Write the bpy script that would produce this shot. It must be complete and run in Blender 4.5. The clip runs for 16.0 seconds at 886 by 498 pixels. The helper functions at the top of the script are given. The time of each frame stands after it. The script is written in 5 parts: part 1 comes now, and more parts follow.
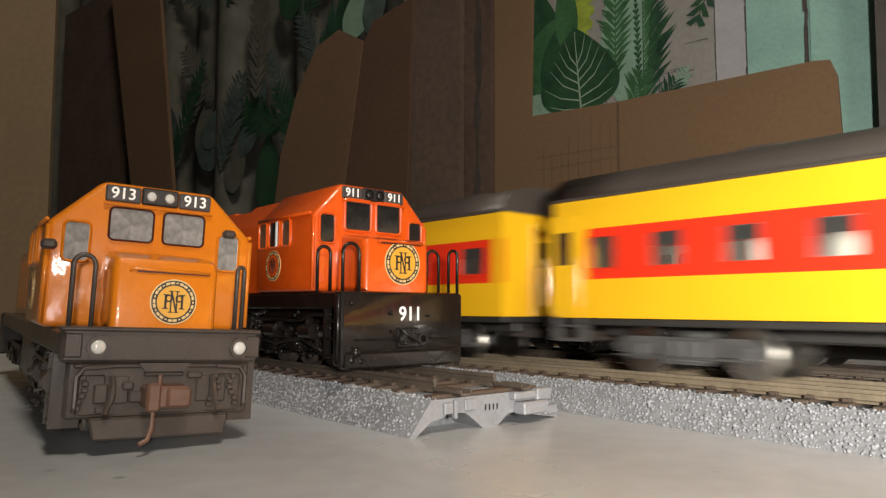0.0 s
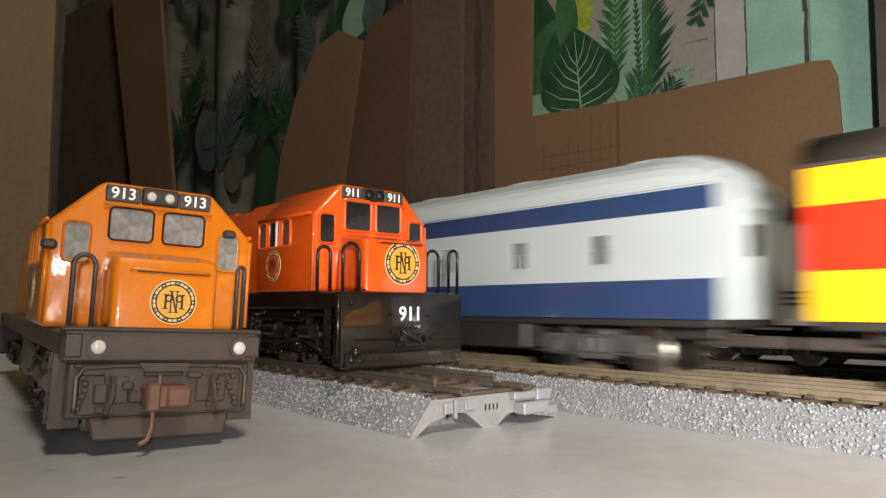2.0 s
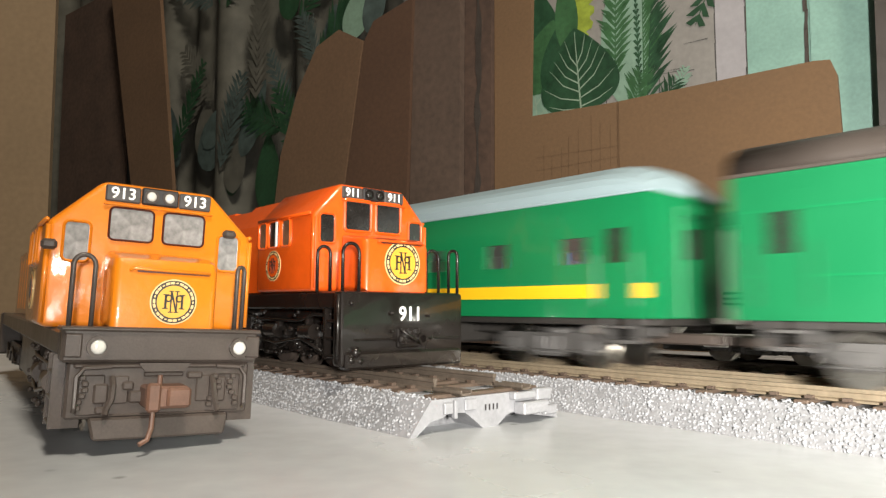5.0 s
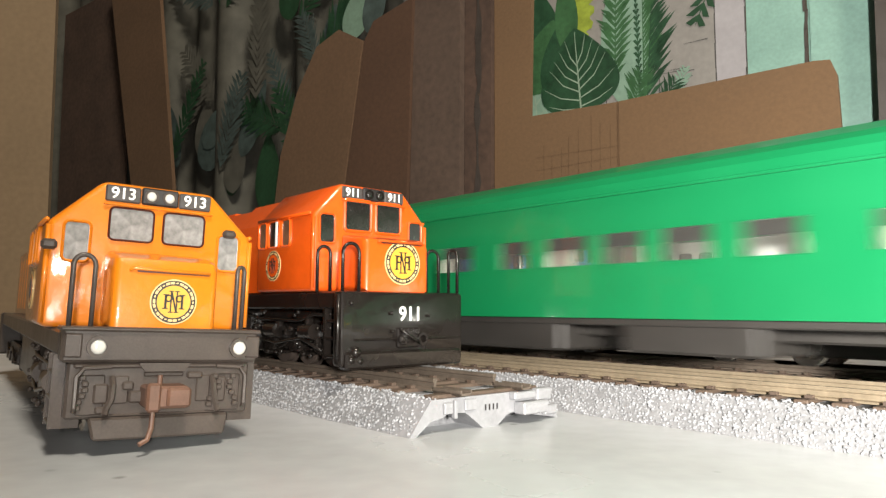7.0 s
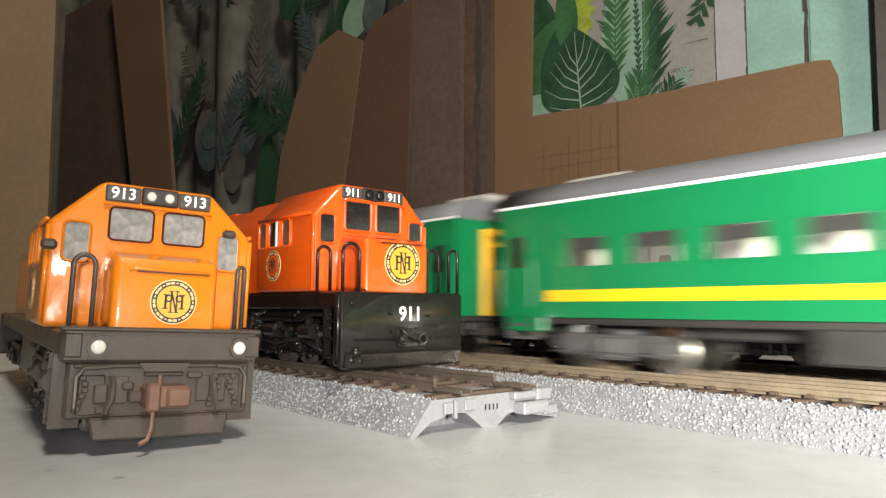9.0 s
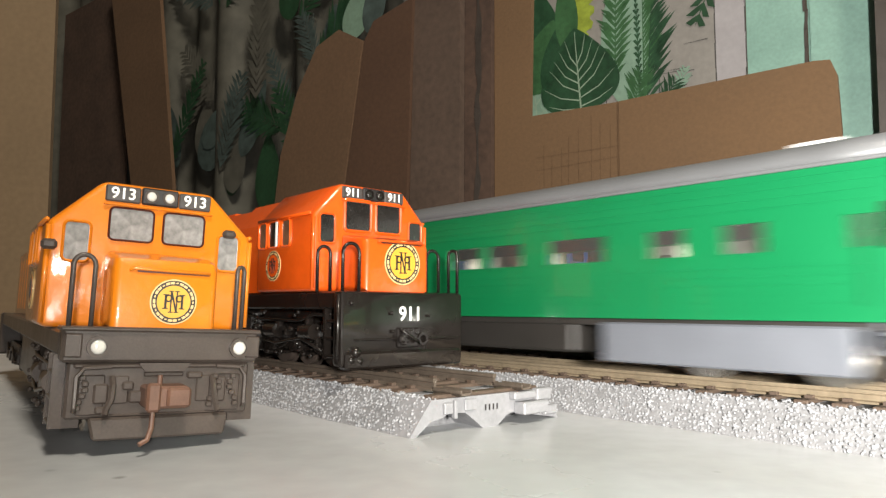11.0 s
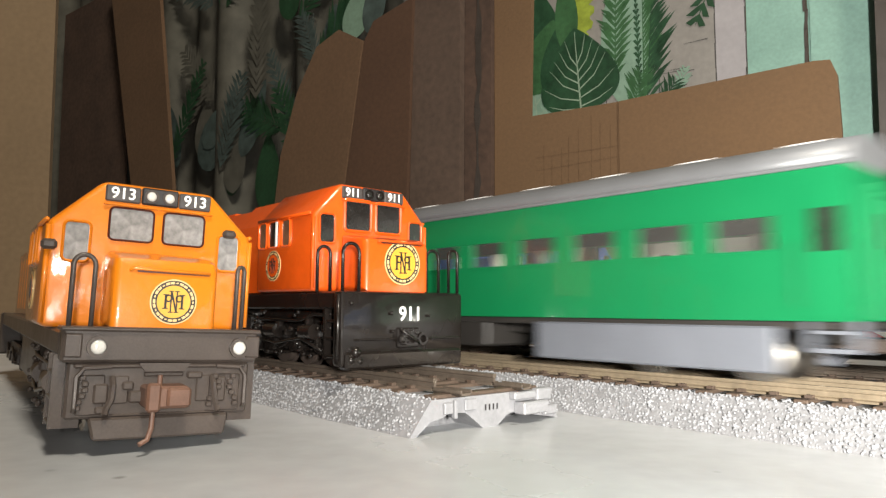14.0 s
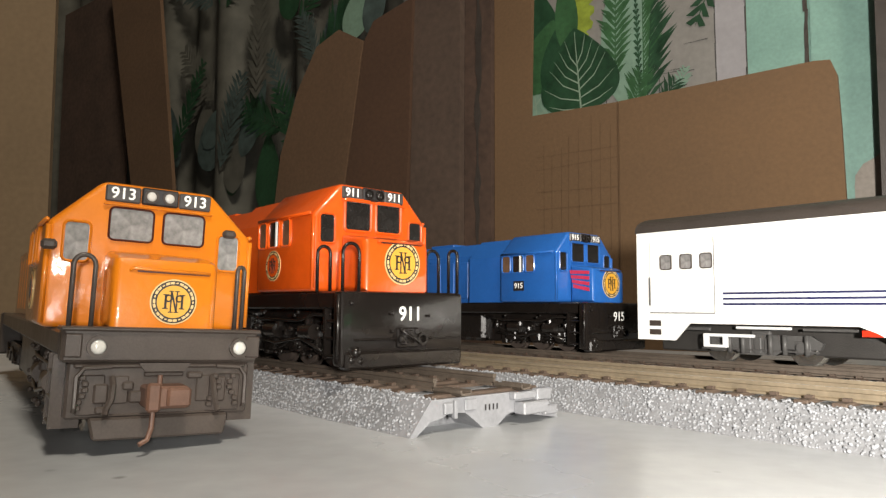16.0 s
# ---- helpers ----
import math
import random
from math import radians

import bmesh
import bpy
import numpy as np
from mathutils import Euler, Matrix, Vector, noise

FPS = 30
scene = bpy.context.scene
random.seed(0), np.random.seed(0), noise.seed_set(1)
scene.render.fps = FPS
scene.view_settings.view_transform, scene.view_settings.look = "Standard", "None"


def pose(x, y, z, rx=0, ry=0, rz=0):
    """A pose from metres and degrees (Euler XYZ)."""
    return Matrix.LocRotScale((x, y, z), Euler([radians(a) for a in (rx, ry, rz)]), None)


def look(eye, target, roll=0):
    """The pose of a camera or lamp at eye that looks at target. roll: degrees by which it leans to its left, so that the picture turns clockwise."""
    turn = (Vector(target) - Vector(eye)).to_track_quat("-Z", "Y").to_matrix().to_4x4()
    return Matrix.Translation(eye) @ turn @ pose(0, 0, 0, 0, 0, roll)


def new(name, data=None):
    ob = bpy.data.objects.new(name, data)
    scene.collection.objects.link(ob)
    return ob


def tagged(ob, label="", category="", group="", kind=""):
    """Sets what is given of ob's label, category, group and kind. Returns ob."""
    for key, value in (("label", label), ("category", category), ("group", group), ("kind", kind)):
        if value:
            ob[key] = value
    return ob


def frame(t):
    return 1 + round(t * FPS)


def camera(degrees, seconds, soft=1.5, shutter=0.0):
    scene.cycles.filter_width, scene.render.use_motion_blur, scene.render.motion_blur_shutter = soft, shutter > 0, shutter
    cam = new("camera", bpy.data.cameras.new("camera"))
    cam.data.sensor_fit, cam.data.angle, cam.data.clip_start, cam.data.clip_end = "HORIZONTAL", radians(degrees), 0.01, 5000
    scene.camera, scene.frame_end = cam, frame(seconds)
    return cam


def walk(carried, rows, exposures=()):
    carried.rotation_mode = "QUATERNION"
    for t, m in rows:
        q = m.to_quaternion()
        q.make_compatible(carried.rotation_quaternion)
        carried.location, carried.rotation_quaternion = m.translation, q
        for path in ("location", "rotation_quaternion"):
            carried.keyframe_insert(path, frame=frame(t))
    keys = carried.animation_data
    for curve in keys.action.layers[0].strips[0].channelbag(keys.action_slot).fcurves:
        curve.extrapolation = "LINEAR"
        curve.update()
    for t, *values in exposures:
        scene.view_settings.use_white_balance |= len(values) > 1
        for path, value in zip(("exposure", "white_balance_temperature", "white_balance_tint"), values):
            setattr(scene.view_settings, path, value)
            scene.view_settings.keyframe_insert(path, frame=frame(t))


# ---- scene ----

MM = 0.001
cam = camera(65.0, 16.0, soft=1.35, shutter=0.9)
EYE = Vector((0.0, 0.0, 0.0237))
VIEW = look(EYE, EYE + Vector((0.0, math.cos(radians(4.97)), math.sin(radians(4.97)))), 0.3)
walk(cam, [(0.0, VIEW), (16.0, VIEW)],
     exposures=[(0.0, -0.74), (1.0, -0.7), (2.2, -0.54), (3.5, -0.15), (6.5, 0.37), (8.0, 0.24), (9.2, 0.08), (12.0, 0.22), (14.0, 0.2), (15.0, 0.22), (15.5, 0.25), (16.0, -0.2)])

# ---- light: a lamp behind the phone, and a weak bulb under the room's ceiling ----
world = bpy.data.worlds.new("room_air")
scene.world = world
world.use_nodes = True
world.node_tree.nodes["Background"].inputs[0].default_value = (0.9, 0.85, 0.78, 1)
world.node_tree.nodes["Background"].inputs[1].default_value = 0.028


def area_lamp(name, where, target, size, watts, colour):
    data = bpy.data.lights.new(name, "AREA")
    data.shape, data.size, data.energy, data.color = "DISK", size, watts, colour
    ob = new(name, data)
    ob.matrix_world = look(where, target)
    return ob


torch = area_lamp("torch_light", (0.038, -0.104, 0.042), (0.265, 0.21, 0.03), 0.022, 2.0, (1.0, 0.95, 0.88))
torch.data.spread = radians(132)
area_lamp("ceiling_bulb_light", (0.45, -0.8, 1.5), (0.1, 0.2, 0.0), 0.3, 31.0, (1.0, 0.9, 0.75))

# ---- materials ----


def material(name, colour, rough=0.5, metal=0.0, vary=0.12, scale=300.0, bump=0.0, coat=0.0, fine=2500.0):
    m = bpy.data.materials.new(name)
    m.use_nodes = True
    nt = m.node_tree
    b = nt.nodes["Principled BSDF"]
    b.inputs["Roughness"].default_value, b.inputs["Metallic"].default_value = rough, metal
    b.inputs["Coat Weight"].default_value = coat
    b.inputs["Specular IOR Level"].default_value = 0.3 if coat else 0.5
    b.inputs["Coat Roughness"].default_value = 0.05
    tc = nt.nodes.new("ShaderNodeTexCoord")
    n1 = nt.nodes.new("ShaderNodeTexNoise")
    n1.inputs["Scale"].default_value, n1.inputs["Detail"].default_value = scale, 6
    n2 = nt.nodes.new("ShaderNodeTexNoise")
    n2.inputs["Scale"].default_value, n2.inputs["Detail"].default_value = fine, 3
    nt.links.new(tc.outputs["Object"], n1.inputs["Vector"])
    nt.links.new(tc.outputs["Object"], n2.inputs["Vector"])
    add = nt.nodes.new("ShaderNodeMath")
    add.operation = "ADD"
    nt.links.new(n1.outputs["Fac"], add.inputs[0])
    nt.links.new(n2.outputs["Fac"], add.inputs[1])
    ramp = nt.nodes.new("ShaderNodeMapRange")
    ramp.inputs["From Min"].default_value, ramp.inputs["From Max"].default_value = 0.6, 1.4
    ramp.inputs["To Min"].default_value, ramp.inputs["To Max"].default_value = 1 - vary, 1 + vary
    nt.links.new(add.outputs[0], ramp.inputs["Value"])
    mul = nt.nodes.new("ShaderNodeVectorMath")
    mul.operation = "SCALE"
    mul.inputs[0].default_value = colour
    nt.links.new(ramp.outputs["Result"], mul.inputs["Scale"])
    nt.links.new(mul.outputs[0], b.inputs["Base Color"])
    rr = nt.nodes.new("ShaderNodeMapRange")
    rr.inputs["To Min"].default_value, rr.inputs["To Max"].default_value = max(0.02, rough - 0.08), min(1.0, rough + 0.12)
    nt.links.new(n1.outputs["Fac"], rr.inputs["Value"])
    nt.links.new(rr.outputs["Result"], b.inputs["Roughness"])
    if bump:
        bp = nt.nodes.new("ShaderNodeBump")
        bp.inputs["Strength"].default_value, bp.inputs["Distance"].default_value = bump, 0.0004
        nt.links.new(add.outputs[0], bp.inputs["Height"])
        nt.links.new(bp.outputs["Normal"], b.inputs["Normal"])
        nt.links.new(bp.outputs["Normal"], b.inputs["Coat Normal"])
    return m


ORANGE = material("orange_gloss_paint", (0.58, 0.165, 0.006), 0.36, vary=0.06, scale=90, bump=0.2, coat=0.9, fine=500)
VERMILION = material("vermilion_gloss_paint", (0.64, 0.085, 0.006), 0.36, vary=0.08, scale=90, bump=0.18, coat=1.0, fine=600)
BLUE = material("blue_gloss_paint", (0.018, 0.105, 0.37), 0.3, vary=0.08, scale=150, bump=0.06, coat=0.4, fine=800)
BLACK = material("black_gloss_paint", (0.010, 0.008, 0.007), 0.24, vary=0.3, scale=90, bump=0.08, coat=0.3, fine=420)
DARK = material("dark_grey_plastic", (0.052, 0.041, 0.035), 0.38, vary=0.25, scale=200, bump=0.06, coat=0.2)
# underfloor colour, also painted as shade on the coaches' upper inner walls
UNDER = material("underfloor_and_shade_plastic", (0.022, 0.020, 0.018), 0.5, vary=0.3, scale=150, bump=0.2)
GREY = material("dusty_grey_plastic", (0.060, 0.058, 0.056), 0.45, vary=0.3, scale=150, bump=0.3)
LIGHTGREY = material("light_grey_plastic", (0.115, 0.125, 0.145), 0.45, vary=0.1, scale=150)
PALE = material("white_plastic", (0.62, 0.63, 0.63), 0.4, vary=0.05, scale=100)
WHITE = material("white_body_paint", (0.82, 0.82, 0.79), 0.38, vary=0.04, scale=90, coat=0.2)
ROOFPALE = material("dull_cream_roof_paint", (0.27, 0.262, 0.235), 0.5, vary=0.1, scale=60, bump=0.1)
COACHWHITE = material("dull_white_coach_paint", (0.37, 0.41, 0.425), 0.4, vary=0.07, scale=60, coat=0.2)
CREAM = material("cream_body_paint", (0.80, 0.76, 0.65), 0.45, vary=0.05, scale=90)
YELLOW = material("yellow_body_paint", (0.66, 0.37, 0.010), 0.36, vary=0.05, scale=90, coat=0.2)
RED = material("red_body_paint", (0.62, 0.028, 0.009), 0.36, vary=0.06, scale=90, coat=0.2)
GREEN = material("green_body_paint", (0.004, 0.128, 0.043), 0.36, vary=0.06, scale=90, coat=0.2)
DKGREEN = material("deep_green_body_paint", (0.005, 0.108, 0.038), 0.38, vary=0.07, scale=90, coat=0.2)
NAVY = material("navy_body_paint", (0.022, 0.042, 0.110), 0.38, vary=0.06, scale=90, coat=0.2)
COACHBLUE = material("coach_blue_body_paint", (0.012, 0.068, 0.170), 0.36, vary=0.05, scale=90, coat=0.2)
ICE = material("pale_ice_blue_paint", (0.20, 0.265, 0.285), 0.42, vary=0.05, scale=90)
ROOFDARK = material("dark_brown_roof_paint", (0.045, 0.037, 0.032), 0.42, vary=0.25, scale=120, bump=0.3)
ROOFGREY = material("silver_grey_roof_paint", (0.115, 0.120, 0.126), 0.4, metal=0.1, vary=0.15, scale=120)
GLASSDARK = material("dark_cab_glass", (0.016, 0.015, 0.014), 0.12, vary=0.4, scale=250)
GLASSMILK = material("hazy_cab_glass", (0.21, 0.205, 0.20), 0.22, vary=0.45, scale=350, bump=0.08, fine=900)
BADGE = material("badge_yellow", (0.62, 0.32, 0.035), 0.4, vary=0.05)
INK = material("badge_ink", (0.014, 0.012, 0.012), 0.5)
LETTER = material("white_number_paint", (0.85, 0.85, 0.82), 0.5, vary=0.03)
STEEL = material("bright_steel", (0.72, 0.70, 0.66), 0.22, metal=1.0, vary=0.15)
LENS = material("frosted_lamp_lens", (0.5, 0.49, 0.46), 0.15, vary=0.1, coat=0.5)
RUST = material("rusty_brown_coupler", (0.11, 0.055, 0.035), 0.45, vary=0.3)
RAIL = material("oxidised_rail_steel", (0.235, 0.190, 0.130), 0.42, metal=0.35, vary=0.2, scale=120, fine=900)
RAILOLD = material("brown_oxidised_rail", (0.105, 0.084, 0.066), 0.5, metal=0.25, vary=0.25, scale=120, fine=900)
TIE = material("dark_brown_tie_plastic", (0.075, 0.052, 0.038), 0.6, vary=0.3, scale=400)
DECAL = material("magenta_red_decal", (0.50, 0.03, 0.07), 0.4, vary=0.1)
STRIPEBLUE = material("navy_pinstripe", (0.012, 0.016, 0.065), 0.4)
MAROON = material("dark_maroon_line", (0.055, 0.008, 0.004), 0.5)
CARD = material("brown_cardboard", (0.122, 0.070, 0.033), 0.85, vary=0.14, scale=14, bump=0.25, fine=420)
CARDDARK = material("old_brown_cardboard", (0.112, 0.064, 0.034), 0.9, vary=0.2, scale=12, bump=0.25, fine=300)
CARDPALE = material("pale_brown_cardboard", (0.185, 0.13, 0.077), 0.9, vary=0.14, scale=12, bump=0.25, fine=300)
CARDSHADE = material("shaded_brown_cardboard", (0.068, 0.034, 0.018), 0.9, vary=0.2, scale=12, bump=0.25, fine=300)
CREASE = material("cardboard_crease", (0.098, 0.055, 0.026), 0.9)
WOOD = material("weathered_brown_wood", (0.073, 0.048, 0.035), 0.8, vary=0.3, scale=25, bump=0.4, fine=200)
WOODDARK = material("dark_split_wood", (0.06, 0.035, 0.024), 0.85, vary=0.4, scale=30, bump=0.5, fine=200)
WALLPAINT = material("dull_room_wall", (0.30, 0.25, 0.20), 0.9, vary=0.15, scale=3, fine=60)
PRINTTEAL = material("printed_teal_planks", (0.17, 0.295, 0.25), 0.5, vary=0.16, scale=60, bump=0.2, fine=500)
PRINTGREY = material("printed_grey_planks", (0.195, 0.186, 0.172), 0.5, vary=0.14, scale=40, fine=300)
PRINTLILAC = material("printed_lilac_plank", (0.27, 0.26, 0.27), 0.5, vary=0.1, scale=40, fine=300)
LEAFDARK = material("printed_dark_leaf", (0.012, 0.046, 0.020), 0.5, vary=0.4, scale=60, fine=300)
LEAFMID = material("printed_mid_leaf", (0.028, 0.085, 0.032), 0.5, vary=0.35, scale=60, fine=300)
LEAFLIME = material("printed_lime_leaf", (0.20, 0.25, 0.03), 0.5, vary=0.35, scale=80, fine=300)
LEAFPALE = material("printed_pale_leaf", (0.16, 0.25, 0.19), 0.5, vary=0.2, scale=60, fine=300)
VEIN = material("printed_pale_vein", (0.20, 0.27, 0.20), 0.5)
PLASTER = material("bare_grey_plaster", (0.26, 0.23, 0.20), 0.9, vary=0.2, scale=60, fine=400)
SMOKEGLASS = material("smoky_brown_cab_glass", (0.13, 0.075, 0.045), 0.2, vary=0.4, scale=300)
BADGERIM = material("pale_badge_rim", (0.62, 0.44, 0.20), 0.45, vary=0.1)
BOARDGREY = material("grey_number_board", (0.055, 0.050, 0.048), 0.35, vary=0.3, scale=400)
# leaf and cloth colours darkened to carry the shade of the room's far end
DUSKLEAF = material("shade_dimmed_leaf", (0.040, 0.060, 0.056), 0.7, vary=0.5, scale=30, fine=120)
DUSK = material("shade_dimmed_cloth", (0.075, 0.073, 0.060), 0.7, vary=0.45, scale=9, fine=60)


def glass_material():
    m = bpy.data.materials.new("clear_window_plastic")
    m.use_nodes = True
    nt = m.node_tree
    nt.nodes.remove(nt.nodes["Principled BSDF"])
    mix, clear, gloss = (nt.nodes.new(k) for k in ("ShaderNodeMixShader", "ShaderNodeBsdfTransparent", "ShaderNodeBsdfGlossy"))
    hazy, haze = nt.nodes.new("ShaderNodeMixShader"), nt.nodes.new("ShaderNodeBsdfDiffuse")
    haze.inputs["Color"].default_value = (0.62, 0.62, 0.58, 1)
    hazy.inputs[0].default_value = 0.03
    clear.inputs["Color"].default_value = (0.97, 0.98, 0.975, 1)
    gloss.inputs["Roughness"].default_value = 0.1
    mix.inputs[0].default_value = 0.025
    nt.links.new(clear.outputs[0], hazy.inputs[1])
    nt.links.new(haze.outputs[0], hazy.inputs[2])
    nt.links.new(hazy.outputs[0], mix.inputs[1])
    nt.links.new(gloss.outputs[0], mix.inputs[2])
    nt.links.new(mix.outputs[0], nt.nodes["Material Output"].inputs[0])
    return m


PANE = glass_material()


def ballast_material():
    m = material("grey_moulded_ballast", (0.235, 0.242, 0.255), 0.7, vary=0.22, scale=90, bump=0.35, fine=1400)
    nt = m.node_tree
    b = nt.nodes["Principled BSDF"]
    geo = nt.nodes.new("ShaderNodeNewGeometry")
    rng = nt.nodes.new("ShaderNodeMapRange")
    rng.inputs["To Min"].default_value, rng.inputs["To Max"].default_value = 0.7, 1.2
    nt.links.new(geo.outputs["Random Per Island"], rng.inputs["Value"])
    sc = nt.nodes.new("ShaderNodeVectorMath")
    sc.operation = "SCALE"
    old = b.inputs["Base Color"].links[0].from_socket
    nt.links.new(old, sc.inputs[0])
    nt.links.new(rng.outputs["Result"], sc.inputs["Scale"])
    nt.links.new(sc.outputs[0], b.inputs["Base Color"])
    return m


BALLAST = ballast_material()
BEDGREY = material("dark_ballast_joints", (0.165, 0.168, 0.176), 0.8, vary=0.3, scale=200, bump=0.4, fine=1400)
PLASTIC_END = material("grey_roadbed_plastic", (0.215, 0.218, 0.23), 0.4, vary=0.15, scale=120, bump=0.3, fine=1000)


def table_material():
    m = material("grey_laminate", (0.41, 0.425, 0.44), 0.24, vary=0.1, scale=14, bump=0.05, fine=160)
    nt = m.node_tree
    b = nt.nodes["Principled BSDF"]
    tc = nt.nodes.new("ShaderNodeTexCoord")
    specks = nt.nodes.new("ShaderNodeTexVoronoi")
    specks.inputs["Scale"].default_value = 75
    nt.links.new(tc.outputs["Object"], specks.inputs["Vector"])
    spot = nt.nodes.new("ShaderNodeMapRange")
    spot.inputs["From Min"].default_value, spot.inputs["From Max"].default_value = 0.03, 0.09
    spot.inputs["To Min"].default_value = 0.55
    nt.links.new(specks.outputs["Distance"], spot.inputs["Value"])
    smear = nt.nodes.new("ShaderNodeTexNoise")
    smear.inputs["Scale"].default_value, smear.inputs["Detail"].default_value = 38, 5
    nt.links.new(tc.outputs["Object"], smear.inputs["Vector"])
    few = nt.nodes.new("ShaderNodeMapRange")
    few.inputs["From Min"].default_value, few.inputs["From Max"].default_value = 0.52, 0.60
    nt.links.new(smear.outputs["Fac"], few.inputs["Value"])
    clean = nt.nodes.new("ShaderNodeMix")
    clean.inputs["A"].default_value = 1.0
    nt.links.new(few.outputs["Result"], clean.inputs["Factor"])
    nt.links.new(spot.outputs["Result"], clean.inputs["B"])
    sc = nt.nodes.new("ShaderNodeVectorMath")
    sc.operation = "SCALE"
    nt.links.new(b.inputs["Base Color"].links[0].from_socket, sc.inputs[0])
    nt.links.new(clean.outputs["Result"], sc.inputs["Scale"])
    nt.links.new(sc.outputs[0], b.inputs["Base Color"])
    return m


TABLE = table_material()

# ---- mesh helpers ----


def finish(name, bm, mat, smooth=False):
    me = bpy.data.meshes.new(name)
    bmesh.ops.recalc_face_normals(bm, faces=bm.faces)
    bm.to_mesh(me)
    bm.free()
    me.materials.append(mat)
    me.polygons.foreach_set("use_smooth", [True] * len(me.polygons))
    if not smooth:
        me.set_sharp_from_angle(angle=radians(34))
    return me


def part(name, bm, mat, parent, label="", smooth=False, at=None):
    ob = new(name, finish(name, bm, mat, smooth) if isinstance(bm, bmesh.types.BMesh) else bm)
    ob.parent = parent
    if at is not None:
        ob.matrix_local = at
    if label:
        ob["label"] = label
    return ob


def thing(name, label, category, group="", at=None):
    ob = new(name)
    ob.empty_display_size = 0.01
    if at is not None:
        ob.matrix_world = at
    return tagged(ob, label, category, group)


def box(bm, x0, x1, y0, y1, z0, z1, bevel=0.0, seg=1):
    """A box in millimetres, with bevelled edges."""
    made = bmesh.ops.create_cube(bm, size=1.0)["verts"]
    for v in made:
        v.co = Vector(((x0 + x1) / 2 + v.co.x * (x1 - x0), (y0 + y1) / 2 + v.co.y * (y1 - y0), (z0 + z1) / 2 + v.co.z * (z1 - z0))) * MM
    if bevel:
        edges = list({e for v in made for e in v.link_edges})
        bmesh.ops.bevel(bm, geom=edges, offset=bevel * MM, segments=seg, profile=0.5, affect="EDGES")
    return bm


def boxes(*rows, bevel=0.0):
    bm = bmesh.new()
    for r in rows:
        box(bm, *r, bevel=bevel)
    return bm


def hull(points, bevel=0.0, seg=1):
    bm = bmesh.new()
    vs = [bm.verts.new(Vector(p) * MM) for p in points]
    bmesh.ops.convex_hull(bm, input=vs)
    bmesh.ops.dissolve_limit(bm, angle_limit=0.02, verts=bm.verts, edges=bm.edges)
    if bevel:
        bmesh.ops.bevel(bm, geom=list(bm.edges), offset=bevel * MM, segments=seg, profile=0.5, affect="EDGES")
    return bm


def prism(bm, outline, a, b, axis="x"):
    """An outline of millimetres, pushed along an axis from a to b."""
    def at(u, v, w):
        return Vector({"x": (w, u, v), "y": (u, w, v), "z": (u, v, w)}[axis]) * MM
    lo = [bm.verts.new(at(u, v, a)) for u, v in outline]
    hi = [bm.verts.new(at(u, v, b)) for u, v in outline]
    k = len(outline)
    for i in range(k):
        bm.faces.new((lo[i], lo[(i + 1) % k], hi[(i + 1) % k], hi[i]))
    bm.faces.new(lo[::-1])
    bm.faces.new(hi)
    return bm


def rod(bm, points, r, sides=6):
    """A round bar through points, in millimetres."""
    pts = [Vector(p) for p in points]
    rings = []
    for i, p in enumerate(pts):
        t = (pts[min(i + 1, len(pts) - 1)] - pts[max(i - 1, 0)]).normalized()
        a = t.orthogonal().normalized() if not rings else (rings[-1][1] - t * rings[-1][1].dot(t)).normalized()
        b = t.cross(a)
        ring = [bm.verts.new((p + (a * math.cos(q) + b * math.sin(q)) * r) * MM) for q in (2 * math.pi * j / sides for j in range(sides))]
        rings.append((ring, a))
    for (r0, _), (r1, _) in zip(rings, rings[1:]):
        for j in range(sides):
            bm.faces.new((r0[j], r0[(j + 1) % sides], r1[(j + 1) % sides], r1[j]))
    bm.faces.new(rings[0][0][::-1])
    bm.faces.new(rings[-1][0])
    return bm


def disc(bm, c, r, depth, axis="x", sides=28, inner=0.0):
    """A disc or a ring round c, thick along an axis, in millimetres."""
    def at(q, rad, w):
        u, v = rad * math.cos(q), rad * math.sin(q)
        return (Vector(c) + Vector({"x": (w, u, v), "y": (u, w, v), "z": (u, v, w)}[axis])) * MM
    qs = [2 * math.pi * j / sides for j in range(sides)]
    lo = [bm.verts.new(at(q, r, 0)) for q in qs]
    hi = [bm.verts.new(at(q, r, depth)) for q in qs]
    if inner:
        li = [bm.verts.new(at(q, inner, 0)) for q in qs]
        hi2 = [bm.verts.new(at(q, inner, depth)) for q in qs]
    for j in range(sides):
        k = (j + 1) % sides
        bm.faces.new((lo[j], lo[k], hi[k], hi[j]))
        if inner:
            bm.faces.new((li[j], hi2[j], hi2[k], li[k]))
            bm.faces.new((hi[j], hi[k], hi2[k], hi2[j]))
            bm.faces.new((lo[j], li[j], li[k], lo[k]))
    if not inner:
        bm.faces.new(lo[::-1])
        bm.faces.new(hi)
    return bm


